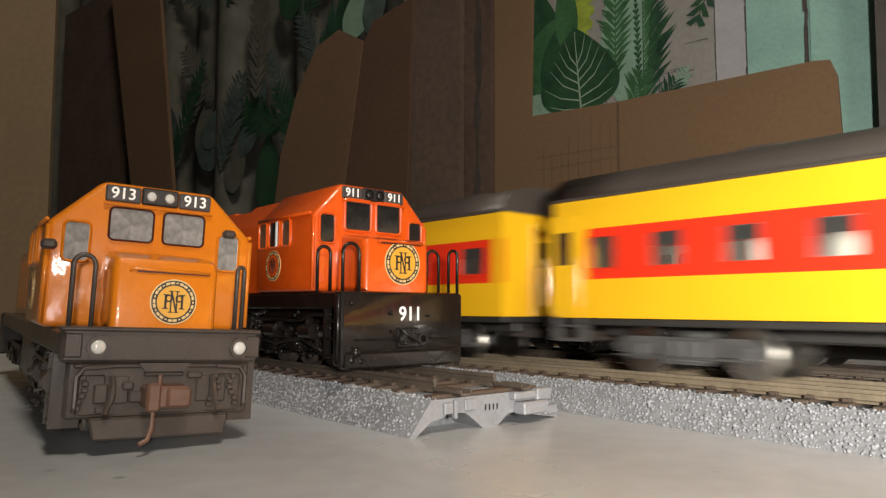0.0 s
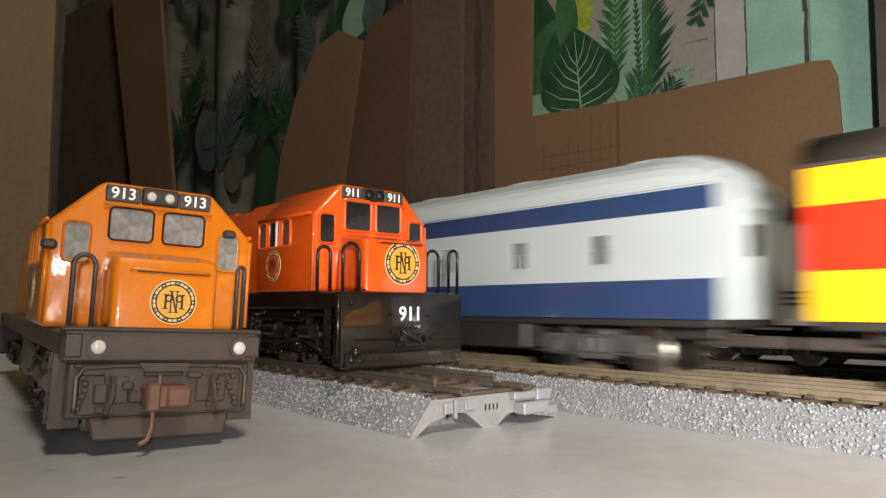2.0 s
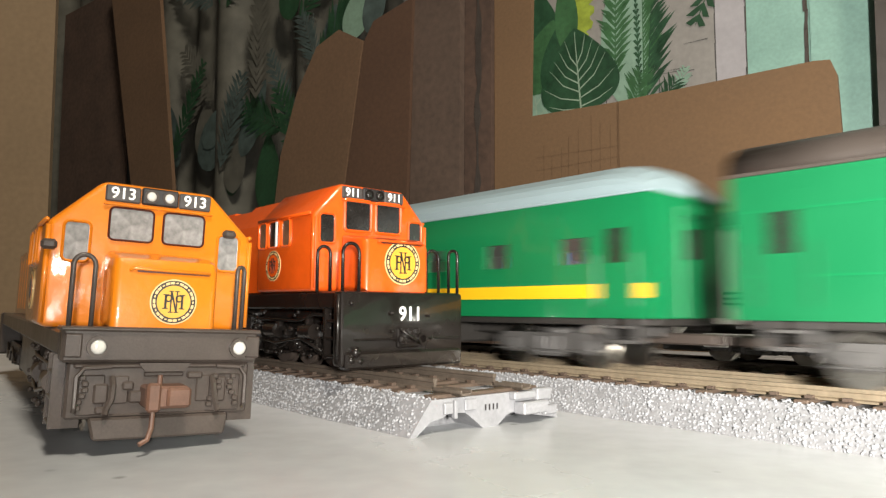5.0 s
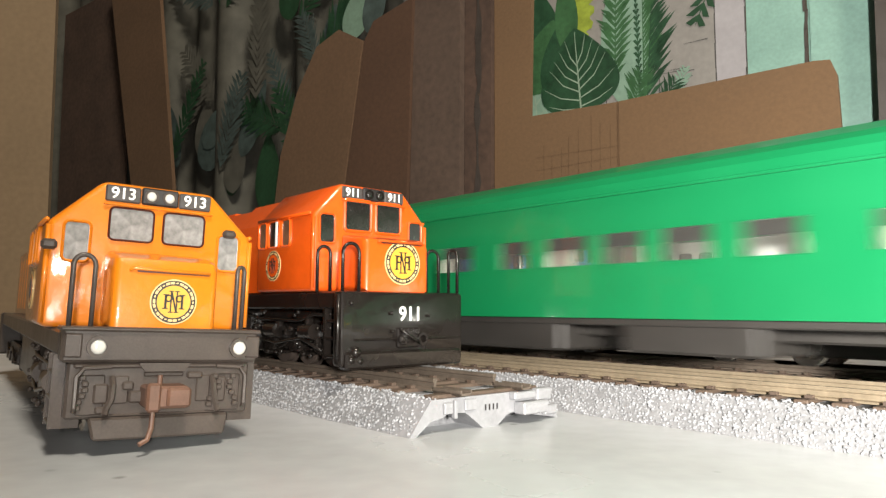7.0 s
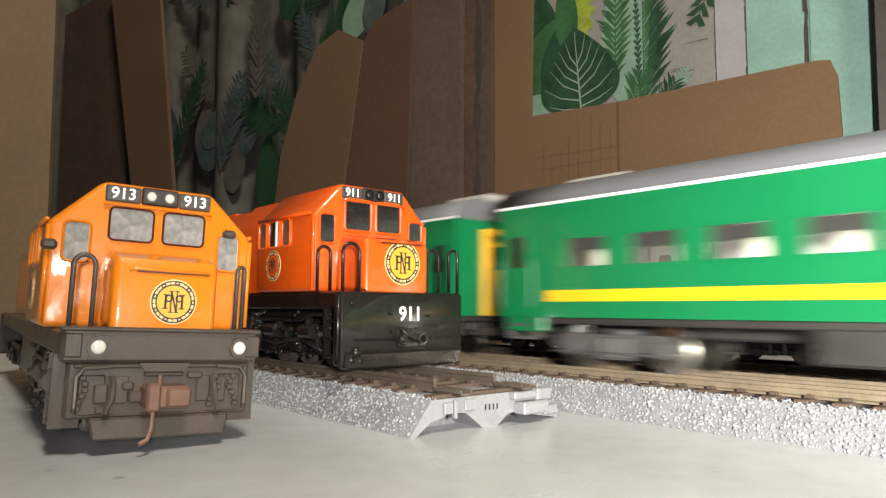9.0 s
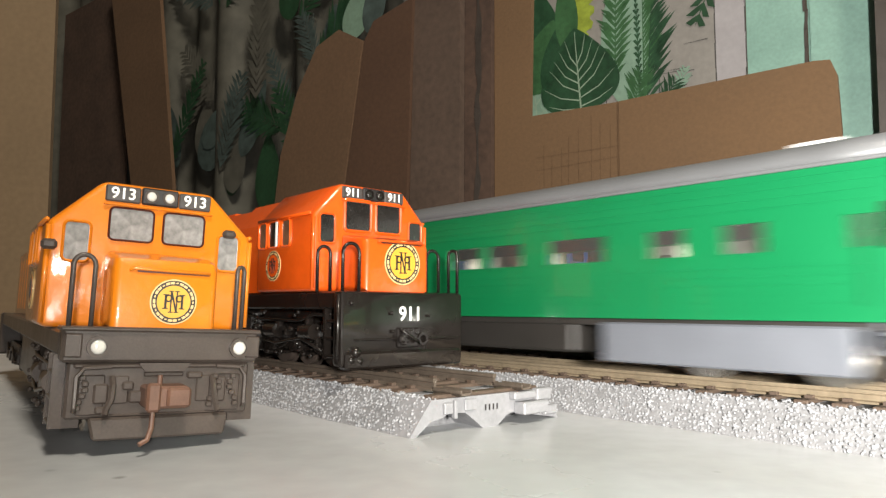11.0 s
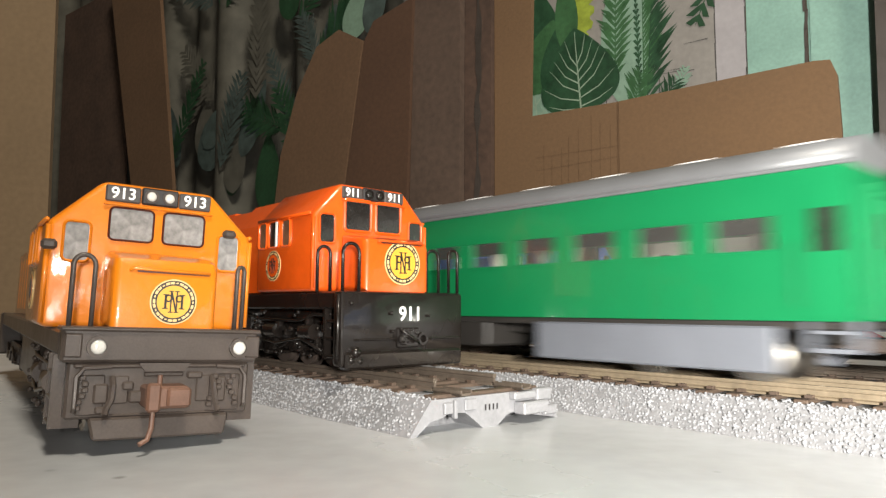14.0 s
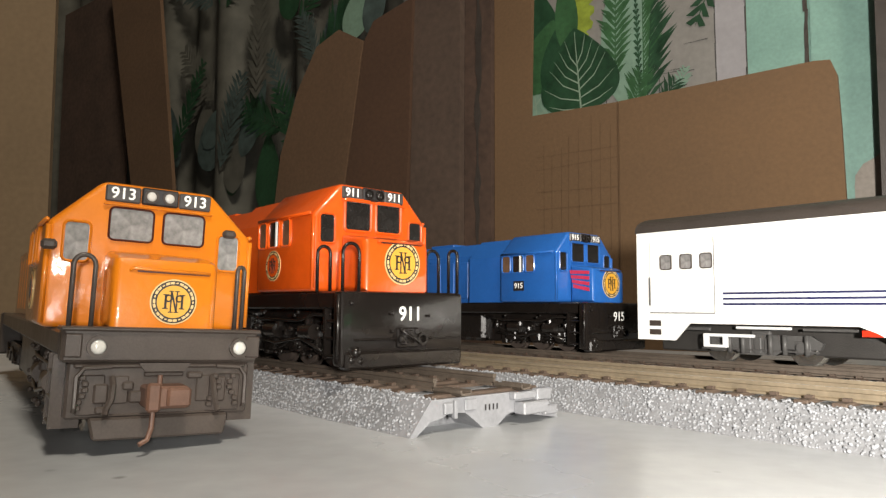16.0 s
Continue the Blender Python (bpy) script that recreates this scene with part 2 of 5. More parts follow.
def words(text, size, mat, parent, at, label="", name="number", stretch=1.0):
    """Raised writing, in millimetres; the letters stand in the plane of at."""
    cu = bpy.data.curves.new(name, "FONT")
    cu.body, cu.size, cu.align_x, cu.align_y, cu.extrude = text, size * MM, "CENTER", "CENTER", 0.05 * MM
    cu.offset = 0.013 * size * MM
    tmp = bpy.data.objects.new("tmp", cu)
    scene.collection.objects.link(tmp)
    me = bpy.data.meshes.new_from_object(tmp)
    bpy.data.objects.remove(tmp)
    me.materials.clear()
    me.materials.append(mat)
    ob = new(name, me)
    ob.parent = parent
    ob.matrix_local = at @ Matrix.Diagonal((stretch, 1, 1, 1))
    if label:
        ob["label"] = label
    return ob


def facing(p, normal, up=(0, 0, 1)):
    """A frame at p (millimetres) whose z is the normal and whose y is up."""
    z = Vector(normal).normalized()
    x = Vector(up).cross(z).normalized()
    y = z.cross(x)
    m = Matrix((x, y, z)).transposed().to_4x4()
    m.translation = Vector(p) * MM
    return m


# ---- the plan: tracks run along ALONG, AWAY points from the phone to the wall ----
TURN = -49.0
ALONG = Vector((math.cos(radians(TURN)), math.sin(radians(TURN)), 0))
AWAY = Vector((-ALONG.y, ALONG.x, 0))
MAIN, RADIUS, S0, S1 = 0.1508, 0.45, -0.45, 0.35
RAILTOP = 0.0096


def oval(q):
    """Place and heading (degrees) at q metres along the running line: a straight with a half circle at each end."""
    if q > S1:
        a = (q - S1) / RADIUS
        c = ALONG * S1 + AWAY * (MAIN - RADIUS)
        if a <= math.pi:
            return c + RADIUS * (AWAY * math.cos(a) + ALONG * math.sin(a)), TURN - math.degrees(a)
        return c - RADIUS * AWAY - ALONG * (q - S1 - math.pi * RADIUS), TURN - 180
    if q < S0:
        b = (S0 - q) / RADIUS
        c = ALONG * S0 + AWAY * (MAIN - RADIUS)
        if b <= math.pi:
            return c + RADIUS * (AWAY * math.cos(b) - ALONG * math.sin(b)), TURN + math.degrees(b)
        return c - RADIUS * AWAY + ALONG * (S0 - math.pi * RADIUS - q), TURN + 180
    return ALONG * q + AWAY * MAIN, TURN


def straight(away):
    return lambda q: (ALONG * q + AWAY * away, TURN)


# ---- the room and the table ----
def slab(name, x0, x1, y0, y1, z0, z1, mat, label, category):
    bm = bmesh.new()
    box(bm, x0 * 1000, x1 * 1000, y0 * 1000, y1 * 1000, z0 * 1000, z1 * 1000)
    ob = new(name, finish(name, bm, mat))
    return tagged(ob, label, category, kind="structure")


slab("table_top", -1.7, 1.6, -1.6, 1.75, -0.03, 0.0, TABLE, "smooth grey laminate table top under the model tracks", "table")
slab("floor", -2.6, 2.6, -2.6, 2.6, -0.80, -0.75, WALLPAINT, "dull concrete room floor below the table", "floor")
slab("wall_west", -2.65, -2.6, -2.6, 2.6, -0.75, 2.2, WALLPAINT, "dull brown painted room wall", "wall")
slab("wall_east", 2.6, 2.65, -2.6, 2.6, -0.75, 2.2, WALLPAINT, "dull brown painted room wall", "wall")
slab("wall_south", -2.6, 2.6, -2.65, -2.6, -0.75, 2.2, WALLPAINT, "dull brown painted room wall", "wall")
slab("wall_north", -2.6, 2.6, 2.6, 2.65, -0.75, 2.2, WALLPAINT, "dull brown painted room wall", "wall")
slab("ceiling", -2.65, 2.65, -2.65, 2.65, 2.2, 2.25, WALLPAINT, "dull brown room ceiling", "ceiling")

# ---- the cardboard, wood and printed sheets along the wall ----
WALLTURN = -37.0
WU = Vector((math.cos(radians(WALLTURN)), math.sin(radians(WALLTURN)), 0))
WALL = Matrix(((WU.x, -WU.y, 0, 0), (WU.y, WU.x, 0, 0.52), (0, 0, 1, 0), (0, 0, 0, 1)))
# in this frame x runs along the wall, -y comes to the phone, z is up; millimetres


def sheet(name, outline, y, thick, mat, label, category):
    bm = bmesh.new()
    prism(bm, outline, y, y + thick, "y")
    ob = new(name, finish(name, bm, mat))
    ob.matrix_world = WALL
    return tagged(ob, label, category)


def leaf_outline(cx, cz, length, width, turn, lobes=0, steps=28, peak=0.75):
    pts = []
    for side in (1, -1):
        rng = range(steps + 1) if side == 1 else range(steps - 1, 0, -1)
        for i in rng:
            f = i / steps
            w = width / 2 * math.sin(math.pi * f ** peak) ** 0.8
            if lobes:
                w *= 1 - 0.42 * max(0.0, math.sin(f * lobes * 2 * math.pi)) ** 2
            u, v = side * w, f * length
            pts.append((cx + u * math.cos(turn) + v * math.sin(turn), cz - u * math.sin(turn) + v * math.cos(turn)))
    return pts


def flat(bm, pts, y):
    vs = [bm.verts.new(Vector((u, y, v)) * MM) for u, v in pts]
    bm.faces.new(vs)


def stroke(bm, p, q, w0, w1, y):
    (ax, az), (bx, bz) = p, q
    dx, dz = bx - ax, bz - az
    k = math.hypot(dx, dz) or 1
    nx, nz = -dz / k, dx / k
    flat(bm, [(ax + nx * w0, az + nz * w0), (bx + nx * w1, bz + nz * w1), (bx - nx * w1, bz - nz * w1), (ax - nx * w0, az - nz * w0)], y)


def broad_leaf(parent, cx, cz, length, width, turn, y, mat, lobes=0, veins=6, peak=0.75):
    bm = bmesh.new()
    flat(bm, leaf_outline(cx, cz, length, width, turn, lobes, peak=peak), y)
    part("printed_leaf", bm, mat, parent)
    if not veins:
        return

    def at(u, v):
        return (cx + u * math.cos(turn) + v * math.sin(turn), cz - u * math.sin(turn) + v * math.cos(turn))

    bm = bmesh.new()
    stroke(bm, at(0, -length * 0.04), at(0, length * 0.95), 0.75, 0.2, y - 0.05)
    for i in range(veins):
        f = 0.04 + 0.6 * i / veins
        rise = 0.12 + 0.22 * min(1, i / 2)
        w = width / 2 * math.sin(math.pi * (f + rise) ** peak) ** 0.8
        for side in (1, -1):
            g = f + 0.03 * (side > 0)
            mid = at(side * w * 0.5, length * (g + rise * 0.36))
            stroke(bm, at(0, length * g), mid, 0.5, 0.34, y - 0.05)
            stroke(bm, mid, at(side * w * 0.9, length * (g + rise)), 0.34, 0.1, y - 0.05)
    part("leaf_vein", bm, VEIN, parent)


def frond(parent, cx, cz, length, spread, turn, y, mat, blades=22, bend=0.0, rng=None, sides=(1, -1), lean=0.7):
    """A feathered leaf as one jagged outline round a bending rib; sides: which edges carry blades."""
    rng = rng or random.Random(int(cx * 7 + cz))

    def rib(f):
        a = turn + bend * f
        return cx + length * f * math.sin(a), cz + length * f * math.cos(a), a

    edges = {}
    for side in (1, -1):
        pts = []
        for i in range(blades):
            f = 0.04 + 0.94 * i / blades
            x, z, a = rib(f)
            off = 0.55 * (1 - 0.7 * f)
            pts.append((x + side * off * math.cos(a), z - side * off * math.sin(a)))
            if side in sides:
                long = spread * (0.35 + 0.65 * math.sin(math.pi * min(1, f * 0.9 + 0.12))) * rng.uniform(0.85, 1.1)
                b = a + side * rng.uniform(lean - 0.1, lean + 0.1)
                g = f + 0.62 * 0.94 / blades
                x2, z2, _ = rib(g)
                c = b - side * 0.09
                pts.append((x + long * 0.5 * math.sin(b + side * 0.05), z + long * 0.5 * math.cos(b + side * 0.05)))
                pts.append((x + long * math.sin(b), z + long * math.cos(b)))
                pts.append((x2 + long * 0.45 * math.sin(c), z2 + long * 0.45 * math.cos(c)))
                pts.append((x2 + side * off * math.cos(a), z2 - side * off * math.sin(a)))
        edges[side] = pts
    bm = bmesh.new()
    flat(bm, edges[1] + [rib(1.0)[:2]] + edges[-1][::-1], y)
    part("printed_frond", bm, mat, parent)


def printed_sheet():
    ob = thing("printed_curtain", "plastic sheet printed with teal planks and green palm leaves", "curtain", at=WALL)
    for x0, x1, mat, lab in ((-60, 122, PRINTGREY, "pale grey printed plank"), (122.6, 159, PRINTGREY, "pale grey printed plank"), (159.6, 194.6, PRINTGREY, "pale grey printed plank"),
                             (195.2, 212.6, PRINTLILAC, "pale lilac printed plank"), (213.4, 245, PRINTTEAL, "teal printed plank"), (246.6, 300, PRINTTEAL, "teal printed plank")):
        part("printed_plank", boxes((x0, x1, 22, 24, 40, 330)), mat, ob, lab)
    bm = bmesh.new()
    rng = random.Random(4)
    for x in (159.3, 194.9, 213.0):
        for i in range(14):
            z = 60 + i * 19
            stroke(bm, (x + rng.uniform(-.4, .4), z), (x + rng.uniform(-.4, .4), z + 16), 0.25, 0.35, 21.7)
    for i in range(9):
        x, z = rng.uniform(160, 180), rng.uniform(165, 235)
        stroke(bm, (x, z), (x + rng.uniform(8, 15), z + rng.uniform(-.8, 1.5)), 0.12, 0.3, 21.7)
    part("plank_grain", bm, GREY, ob, "dark printed plank joints and cracks")
    bm = bmesh.new()
    for i in range(16):
        z = 120 + i * 11
        stroke(bm, (245.8 + rng.uniform(-.8, .8), z), (245.8 + rng.uniform(-1, 1), z + 12), 0.9, 0.7, 21.6)
    part("plank_gap", bm, ROOFDARK, ob, "dark gap with flaking paint between teal planks")
    # the leaves
    broad_leaf(ob, 70, 150, 60, 40, -0.1, 21.78, LEAFPALE, veins=4)
    broad_leaf(ob, 74, 196, 70, 36, -0.15, 21.75, LEAFDARK, veins=0)
    broad_leaf(ob, 66, 180, 56, 34, 0.3, 21.72, LEAFMID, veins=0)
    broad_leaf(ob, 84, 172, 62, 30, 0.12, 21.69, LEAFDARK, veins=0)
    broad_leaf(ob, 101, 206, 60, 22, 0.10, 21.67, LEAFLIME, lobes=6, veins=0)
    broad_leaf(ob, 94, 206, 60, 18, -0.04, 21.66, LEAFMID, veins=0)
    broad_leaf(ob, 139, 158, 112, 37, -0.03, 21.63, LEAFPALE, veins=0)
    frond(ob, 129, 178, 70, 19, 0.02, 21.58, LEAFMID, 15, lean=0.75)
    frond(ob, 149, 160, 84, 25, 0.0, 21.54, LEAFMID, 24, sides=(1,), lean=0.62)
    frond(ob, 146.5, 162, 82, 5, -0.03, 21.51, LEAFDARK, 18, lean=0.6)
    frond(ob, 151, 158, 70, 27, 0.06, 21.45, LEAFDARK, 15, sides=(1,), lean=0.68)
    frond(ob, 141, 156, 26, 17, 0.25, 21.42, LEAFMID, 10)
    frond(ob, 160, 156, 18, 14, 0.6, 21.39, LEAFDARK, 7)
    broad_leaf(ob, 104, 161, 62, 60, -0.08, 21.36, LEAFDARK, veins=6, peak=0.58)
    frond(ob, 198, 240, 40, 13, -2.75, 21.48, LEAFDARK, 5)
    frond(ob, 170, 158, 22, 9, 0.3, 21.48, LEAFPALE, 7)
    return ob


def dusky_curtain():
    """The printed sheet in folds, in the dark end of the room; its colours hold the shade."""
    ob = thing("folded_curtain", "folded plastic sheet printed with palm leaves, shade put into its dim colours", "curtain", at=WALL)
    bm = bmesh.new()
    cols, prev = 150, None
    for i in range(cols + 1):
        x = -900 + i * 7.0
        y = 34 + 9 * math.sin(x * 0.045) + 5 * math.sin(x * 0.11 + 1) + 3 * math.sin(x * 0.021)
        cur = (bm.verts.new(Vector((x, y, 0)) * MM), bm.verts.new(Vector((x * 1.01, y * 0.8, 700)) * MM))
        if prev:
            bm.faces.new((prev[0], cur[0], cur[1], prev[1]))
        prev = cur
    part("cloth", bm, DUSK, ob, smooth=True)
    broad_leaf(ob, -118, 262, 60, 34, 0.5, 13.5, LEAFPALE, veins=0)
    broad_leaf(ob, -92, 262, 60, 26, 0.25, 13.2, DUSKLEAF, veins=0)
    rng = random.Random(11)
    for i in range(20):
        x, z = rng.uniform(-400, -60), rng.uniform(60, 360)
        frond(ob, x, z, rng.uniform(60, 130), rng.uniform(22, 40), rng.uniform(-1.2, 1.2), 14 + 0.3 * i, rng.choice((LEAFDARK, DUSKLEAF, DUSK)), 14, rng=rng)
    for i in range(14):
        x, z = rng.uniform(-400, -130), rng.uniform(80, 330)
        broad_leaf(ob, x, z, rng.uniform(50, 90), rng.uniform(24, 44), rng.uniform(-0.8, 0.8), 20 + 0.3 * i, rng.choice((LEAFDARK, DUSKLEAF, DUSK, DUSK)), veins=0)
    return ob


def cut_cardboard():
    ob = thing("cut_cardboard", "brown cardboard box side with an L-shaped cut-out, folded and creased", "cardboard", at=WALL)
    bm = bmesh.new()
    prism(bm, [(46, 0), (139.6, 0), (139.6, 157), (75, 158), (79, 330), (46, 330)], 0, 4, "y")
    part("panel", bm, CARD, ob)
    bm = bmesh.new()
    prism(bm, [(140.4, 0), (266, 0), (264, 120), (263, 150), (260, 158.5), (252, 159.5), (140.4, 157)], -0.5, 4, "y")
    part("panel", bm, CARD, ob, "lighter brown cardboard flap with a torn top edge")
    bm = bmesh.new()
    rng = random.Random(3)
    for x in (86, 92, 99, 104, 112, 121, 127, 134):
        stroke(bm, (x, rng.uniform(60, 90)), (x + rng.uniform(-1, 1), rng.uniform(125, 155)), 0.18, 0.18, -0.25)
    for z in (92, 104, 119, 128):
        stroke(bm, (80, z), (139, z + rng.uniform(-2, 3)), 0.18, 0.2, -0.25)
    part("crease", bm, CREASE, ob, "pressed crease lines")
    bm = bmesh.new()
    stroke(bm, (140, 40), (140, 157), 0.5, 0.35, -0.75)
    part("fold", bm, CREASE, ob, "dark fold line")
    return ob


printed_sheet()
dusky_curtain()
cut_cardboard()
sheet("wooden_post", [(-27, 0), (22, 0), (22, 420), (-18, 420)], -10, 40, WOOD, "weathered brown wooden post standing behind the tracks", "post")
board_thing = thing("split_board", "dark split board with a ragged crack beside the post", "board", at=WALL)
part("board", prism(bmesh.new(), [(22.5, 0), (45.5, 0), (45.5, 420), (22.5, 420)], -4, 26, "y"), WOODDARK, board_thing)
bm = bmesh.new()
rng = random.Random(5)
left_edge, right_edge = [], []
for i in range(34):
    z = 8 + i * 12
    left_edge.append((33 + rng.uniform(-2, 1), z))
    right_edge.append((35.5 + rng.uniform(-1, 2.4), z))
flat(bm, left_edge + right_edge[::-1], -4.4)
part("crack", bm, ROOFDARK, board_thing, "ragged dark crack")
leaning = thing("leaning_cardboard", "old dark brown cardboard sheet leaning against the curtain", "cardboard", at=WALL)
part("panel", prism(bmesh.new(), [(-196, 0), (-112, 0), (-73, 243), (-101, 259), (-128, 250), (-152, 214), (-172, 160)], -14, -10, "y"), CARDDARK, leaning)
# flat flap; a darker colour stands for the shade of a fold turned away
part("panel", prism(bmesh.new(), [(-111, 0), (-28.5, 0), (-21, 266), (-62, 257), (-72, 243)], -13, -9, "y"), CARDSHADE, leaning, "cardboard flap with the shade of a turned fold in its colour")
sheet("cardboard_strip", [(-470, 0), (-352, 0), (-345, 150), (-395, 420), (-498, 420), (-428, 160)], -12, 4, CARDDARK, "old brown cardboard strip leaning against the curtain", "cardboard")
ob = sheet("cardboard_board", [(-170, 0), (0, 0), (-6, 420), (-170, 420)], 0, 5, CARDPALE, "plain brown cardboard sheet standing upright on the table", "cardboard")
ob.matrix_world = pose(-0.2395, 0.42, 0, 0, 0, 12)
sheet("dark_cardboard", [(-640, 0), (-470, 0), (-490, 420), (-650, 420)], 6, 4, WOODDARK, "dark brown cardboard in the gap", "cardboard")
sheet("teal_wall_strip", [(247, 62), (300, 62), (300, 330), (249, 330)], 20.8, 1.1, PRINTTEAL, "teal painted wall strip with a patch of bare plaster", "wall")
sheet("skirting_board", [(267, 0), (420, 0), (420, 62), (267, 62)], 12, 8, ROOFDARK, "dark brown skirting board below the teal wall", "skirting")
sheet("door_edge", [(279.5, 0), (330, 0), (330, 360), (282.5, 360)], 4, 10, ROOFDARK, "dark brown edge of a wooden door frame", "frame")
bm = bmesh.new()
flat(bm, [(267, 98), (271, 104), (277, 107), (282, 112), (287, 112), (287, 64), (266.5, 64), (266.5, 92)], 20.4)
tagged(new("bare_plaster_patch", finish("bare_plaster_patch", bm, PLASTER)), "patch of bare grey plaster where teal paint flaked off", "plaster").matrix_world = WALL

# ---- tracks ----


def sweep(bm, way, q0, q1, step, outline, z=0.0):
    """An outline of (across, up) in millimetres, swept along a way; closed at both ends."""
    k = max(1, int(round((q1 - q0) / step)))
    rings = []
    for i in range(k + 1):
        p, a = way(q0 + (q1 - q0) * i / k)
        left = Vector((-math.sin(radians(a)), math.cos(radians(a)), 0))
        rings.append([bm.verts.new(p + left * (u * MM) + Vector((0, 0, z + v * MM))) for u, v in outline])
    m = len(outline)
    for r0, r1 in zip(rings, rings[1:]):
        for j in range(m):
            bm.faces.new((r0[j], r0[(j + 1) % m], r1[(j + 1) % m], r1[j]))
    bm.faces.new(rings[0][::-1])
    bm.faces.new(rings[-1])


BED = [(-21, 0), (-15.5, 6.6), (15.5, 6.6), (21, 0)]
RAILFORM = [(-1.0, 0), (-1.0, 0.4), (-0.3, 0.6), (-0.3, 1.6), (-0.55, 1.8), (-0.55, 2.5), (0.55, 2.5), (0.55, 1.8), (0.3, 1.6), (0.3, 0.6), (1.0, 0.4), (1.0, 0)]


def grains(way, q0, q1, seed, sides=(-1,), pitch=0.52, top=True):
    """Moulded stones on the slopes and shoulders of a roadbed, as one mesh."""
    rng = np.random.default_rng(seed)
    t = (1 + 5 ** 0.5) / 2
    ico = np.array([(-1, t, 0), (1, t, 0), (-1, -t, 0), (1, -t, 0), (0, -1, t), (0, 1, t), (0, -1, -t), (0, 1, -t), (t, 0, -1), (t, 0, 1), (-t, 0, -1), (-t, 0, 1)]) / 1.9
    tri = [(0, 11, 5), (0, 5, 1), (0, 1, 7), (0, 7, 10), (0, 10, 11), (1, 5, 9), (5, 11, 4), (11, 10, 2), (10, 7, 6), (7, 1, 8),
           (3, 9, 4), (3, 4, 2), (3, 2, 6), (3, 6, 8), (3, 8, 9), (4, 9, 5), (2, 4, 11), (6, 2, 10), (8, 6, 7), (9, 8, 1)]
    verts, faces = [], []
    rows = [(-20.7 + 5.3 * i / 12, 0.25 + 6.4 * i / 12) for i in range(13)] + ([(-14.6, 6.75), (-13.8, 6.8)] if top else [])
    for side in sides:
        for u, v in rows:
            for q in np.arange(q0, q1, pitch * MM):
                qq = q + rng.uniform(-0.4, 0.4) * MM
                p, a = way(qq)
                left = np.array((-math.sin(radians(a)), math.cos(radians(a)), 0))
                c = np.array(p) + left * ((u * -side if side > 0 else u) + rng.uniform(-0.35, 0.35)) * MM + np.array((0, 0, v - 0.12 + rng.uniform(-0.25, 0.18))) * MM
                size = rng.uniform(0.22, 0.44) * MM
                rot = np.linalg.qr(rng.normal(size=(3, 3)))[0]
                pts = (ico * rng.uniform(0.7, 1.2, 3)) @ rot * size + c
                pts[:, 2] = np.maximum(pts[:, 2], 0.00005)
                n0 = len(verts)
                verts.extend(map(tuple, pts))
                faces.extend([(x + n0, y + n0, z + n0) for x, y, z in tri])
    me = bpy.data.meshes.new("ballast_stones")
    me.from_pydata(verts, [], faces)
    me.materials.append(BALLAST)
    return me


TIE_MESH = None


def track(name, way, q0, q1, label, near, rail, stones, sides=(-1,), step=0.02, curved=False, bed_drop=0.0):
    """A roadbed with ties and two rails from q0 to q1; near: the stretch whose ties are parts; stones: that with modelled stones."""
    global TIE_MESH
    ob = thing(name, label, "model track", "model railway tracks")
    bm = bmesh.new()
    sweep(bm, way, q0, q1, step, BED, -bed_drop)
    part("roadbed", bm, BEDGREY if stones else BALLAST, ob)
    for side in (-8.6, 8.6):
        bm = bmesh.new()
        sweep(bm, way, q0 - 0.0008, q1 + 0.0008, step, [(u + side, v + 7.1) for u, v in RAILFORM], -bed_drop)
        part("rail", bm, rail, ob)
    if TIE_MESH is None:
        bm = bmesh.new()
        box(bm, -1.35, 1.35, -14.6, 14.6, 6.2, 7.3, 0.2)
        for y in (-10.3, -6.9, 6.9, 10.3):
            box(bm, -0.7, 0.7, y - 0.6, y + 0.6, 7.2, 7.9)
        TIE_MESH = finish("tie", bm, TIE)
    rest_v, rest_f = [], []
    base = [tuple(v.co) for v in TIE_MESH.vertices]
    polys = [tuple(p.vertices) for p in TIE_MESH.polygons]
    q = q0 + 0.004
    while q < q1 - 0.002:
        p, a = way(q)
        m = Matrix.Translation(p - Vector((0, 0, bed_drop))) @ pose(0, 0, 0, 0, 0, a)
        if near[0] <= q <= near[1]:
            part("tie", TIE_MESH, TIE, ob, at=m)
        else:
            n0 = len(rest_v)
            rest_v.extend(tuple(m @ Vector(c)) for c in base)
            rest_f.extend(tuple(i + n0 for i in f) for f in polys)
        q += 0.0066
    if rest_v:
        me = bpy.data.meshes.new("ties")
        me.from_pydata(rest_v, [], rest_f)
        me.materials.append(TIE)
        tagged(part("ties", me, TIE, ob), kind="stuff")
    if stones:
        tagged(part("ballast", grains(way, stones[0], stones[1], len(name), sides), BALLAST, ob, "loose-looking grey moulded stones"), kind="stuff")
    return ob


track("running_track", oval, S0 - math.pi * RADIUS - (S1 - S0) / 2, S1 + math.pi * RADIUS + (S1 - S0) / 2,
      "oval model track on grey moulded roadbed with tan rails", (-0.32, 0.03), RAIL, (-0.24, 0.0), step=0.02)
track("back_track", straight(0.216), -0.62, 0.45, "straight model track behind the running line", (-0.26, 0.03), RAILOLD, None, bed_drop=0.0012)
siding = track("siding_track", straight(0.102), -0.3505, -0.1105, "short straight track piece on grey moulded roadbed, its end unconnected", (-0.36, -0.1), RAILOLD, (-0.26, -0.1025), sides=(-1, 1))


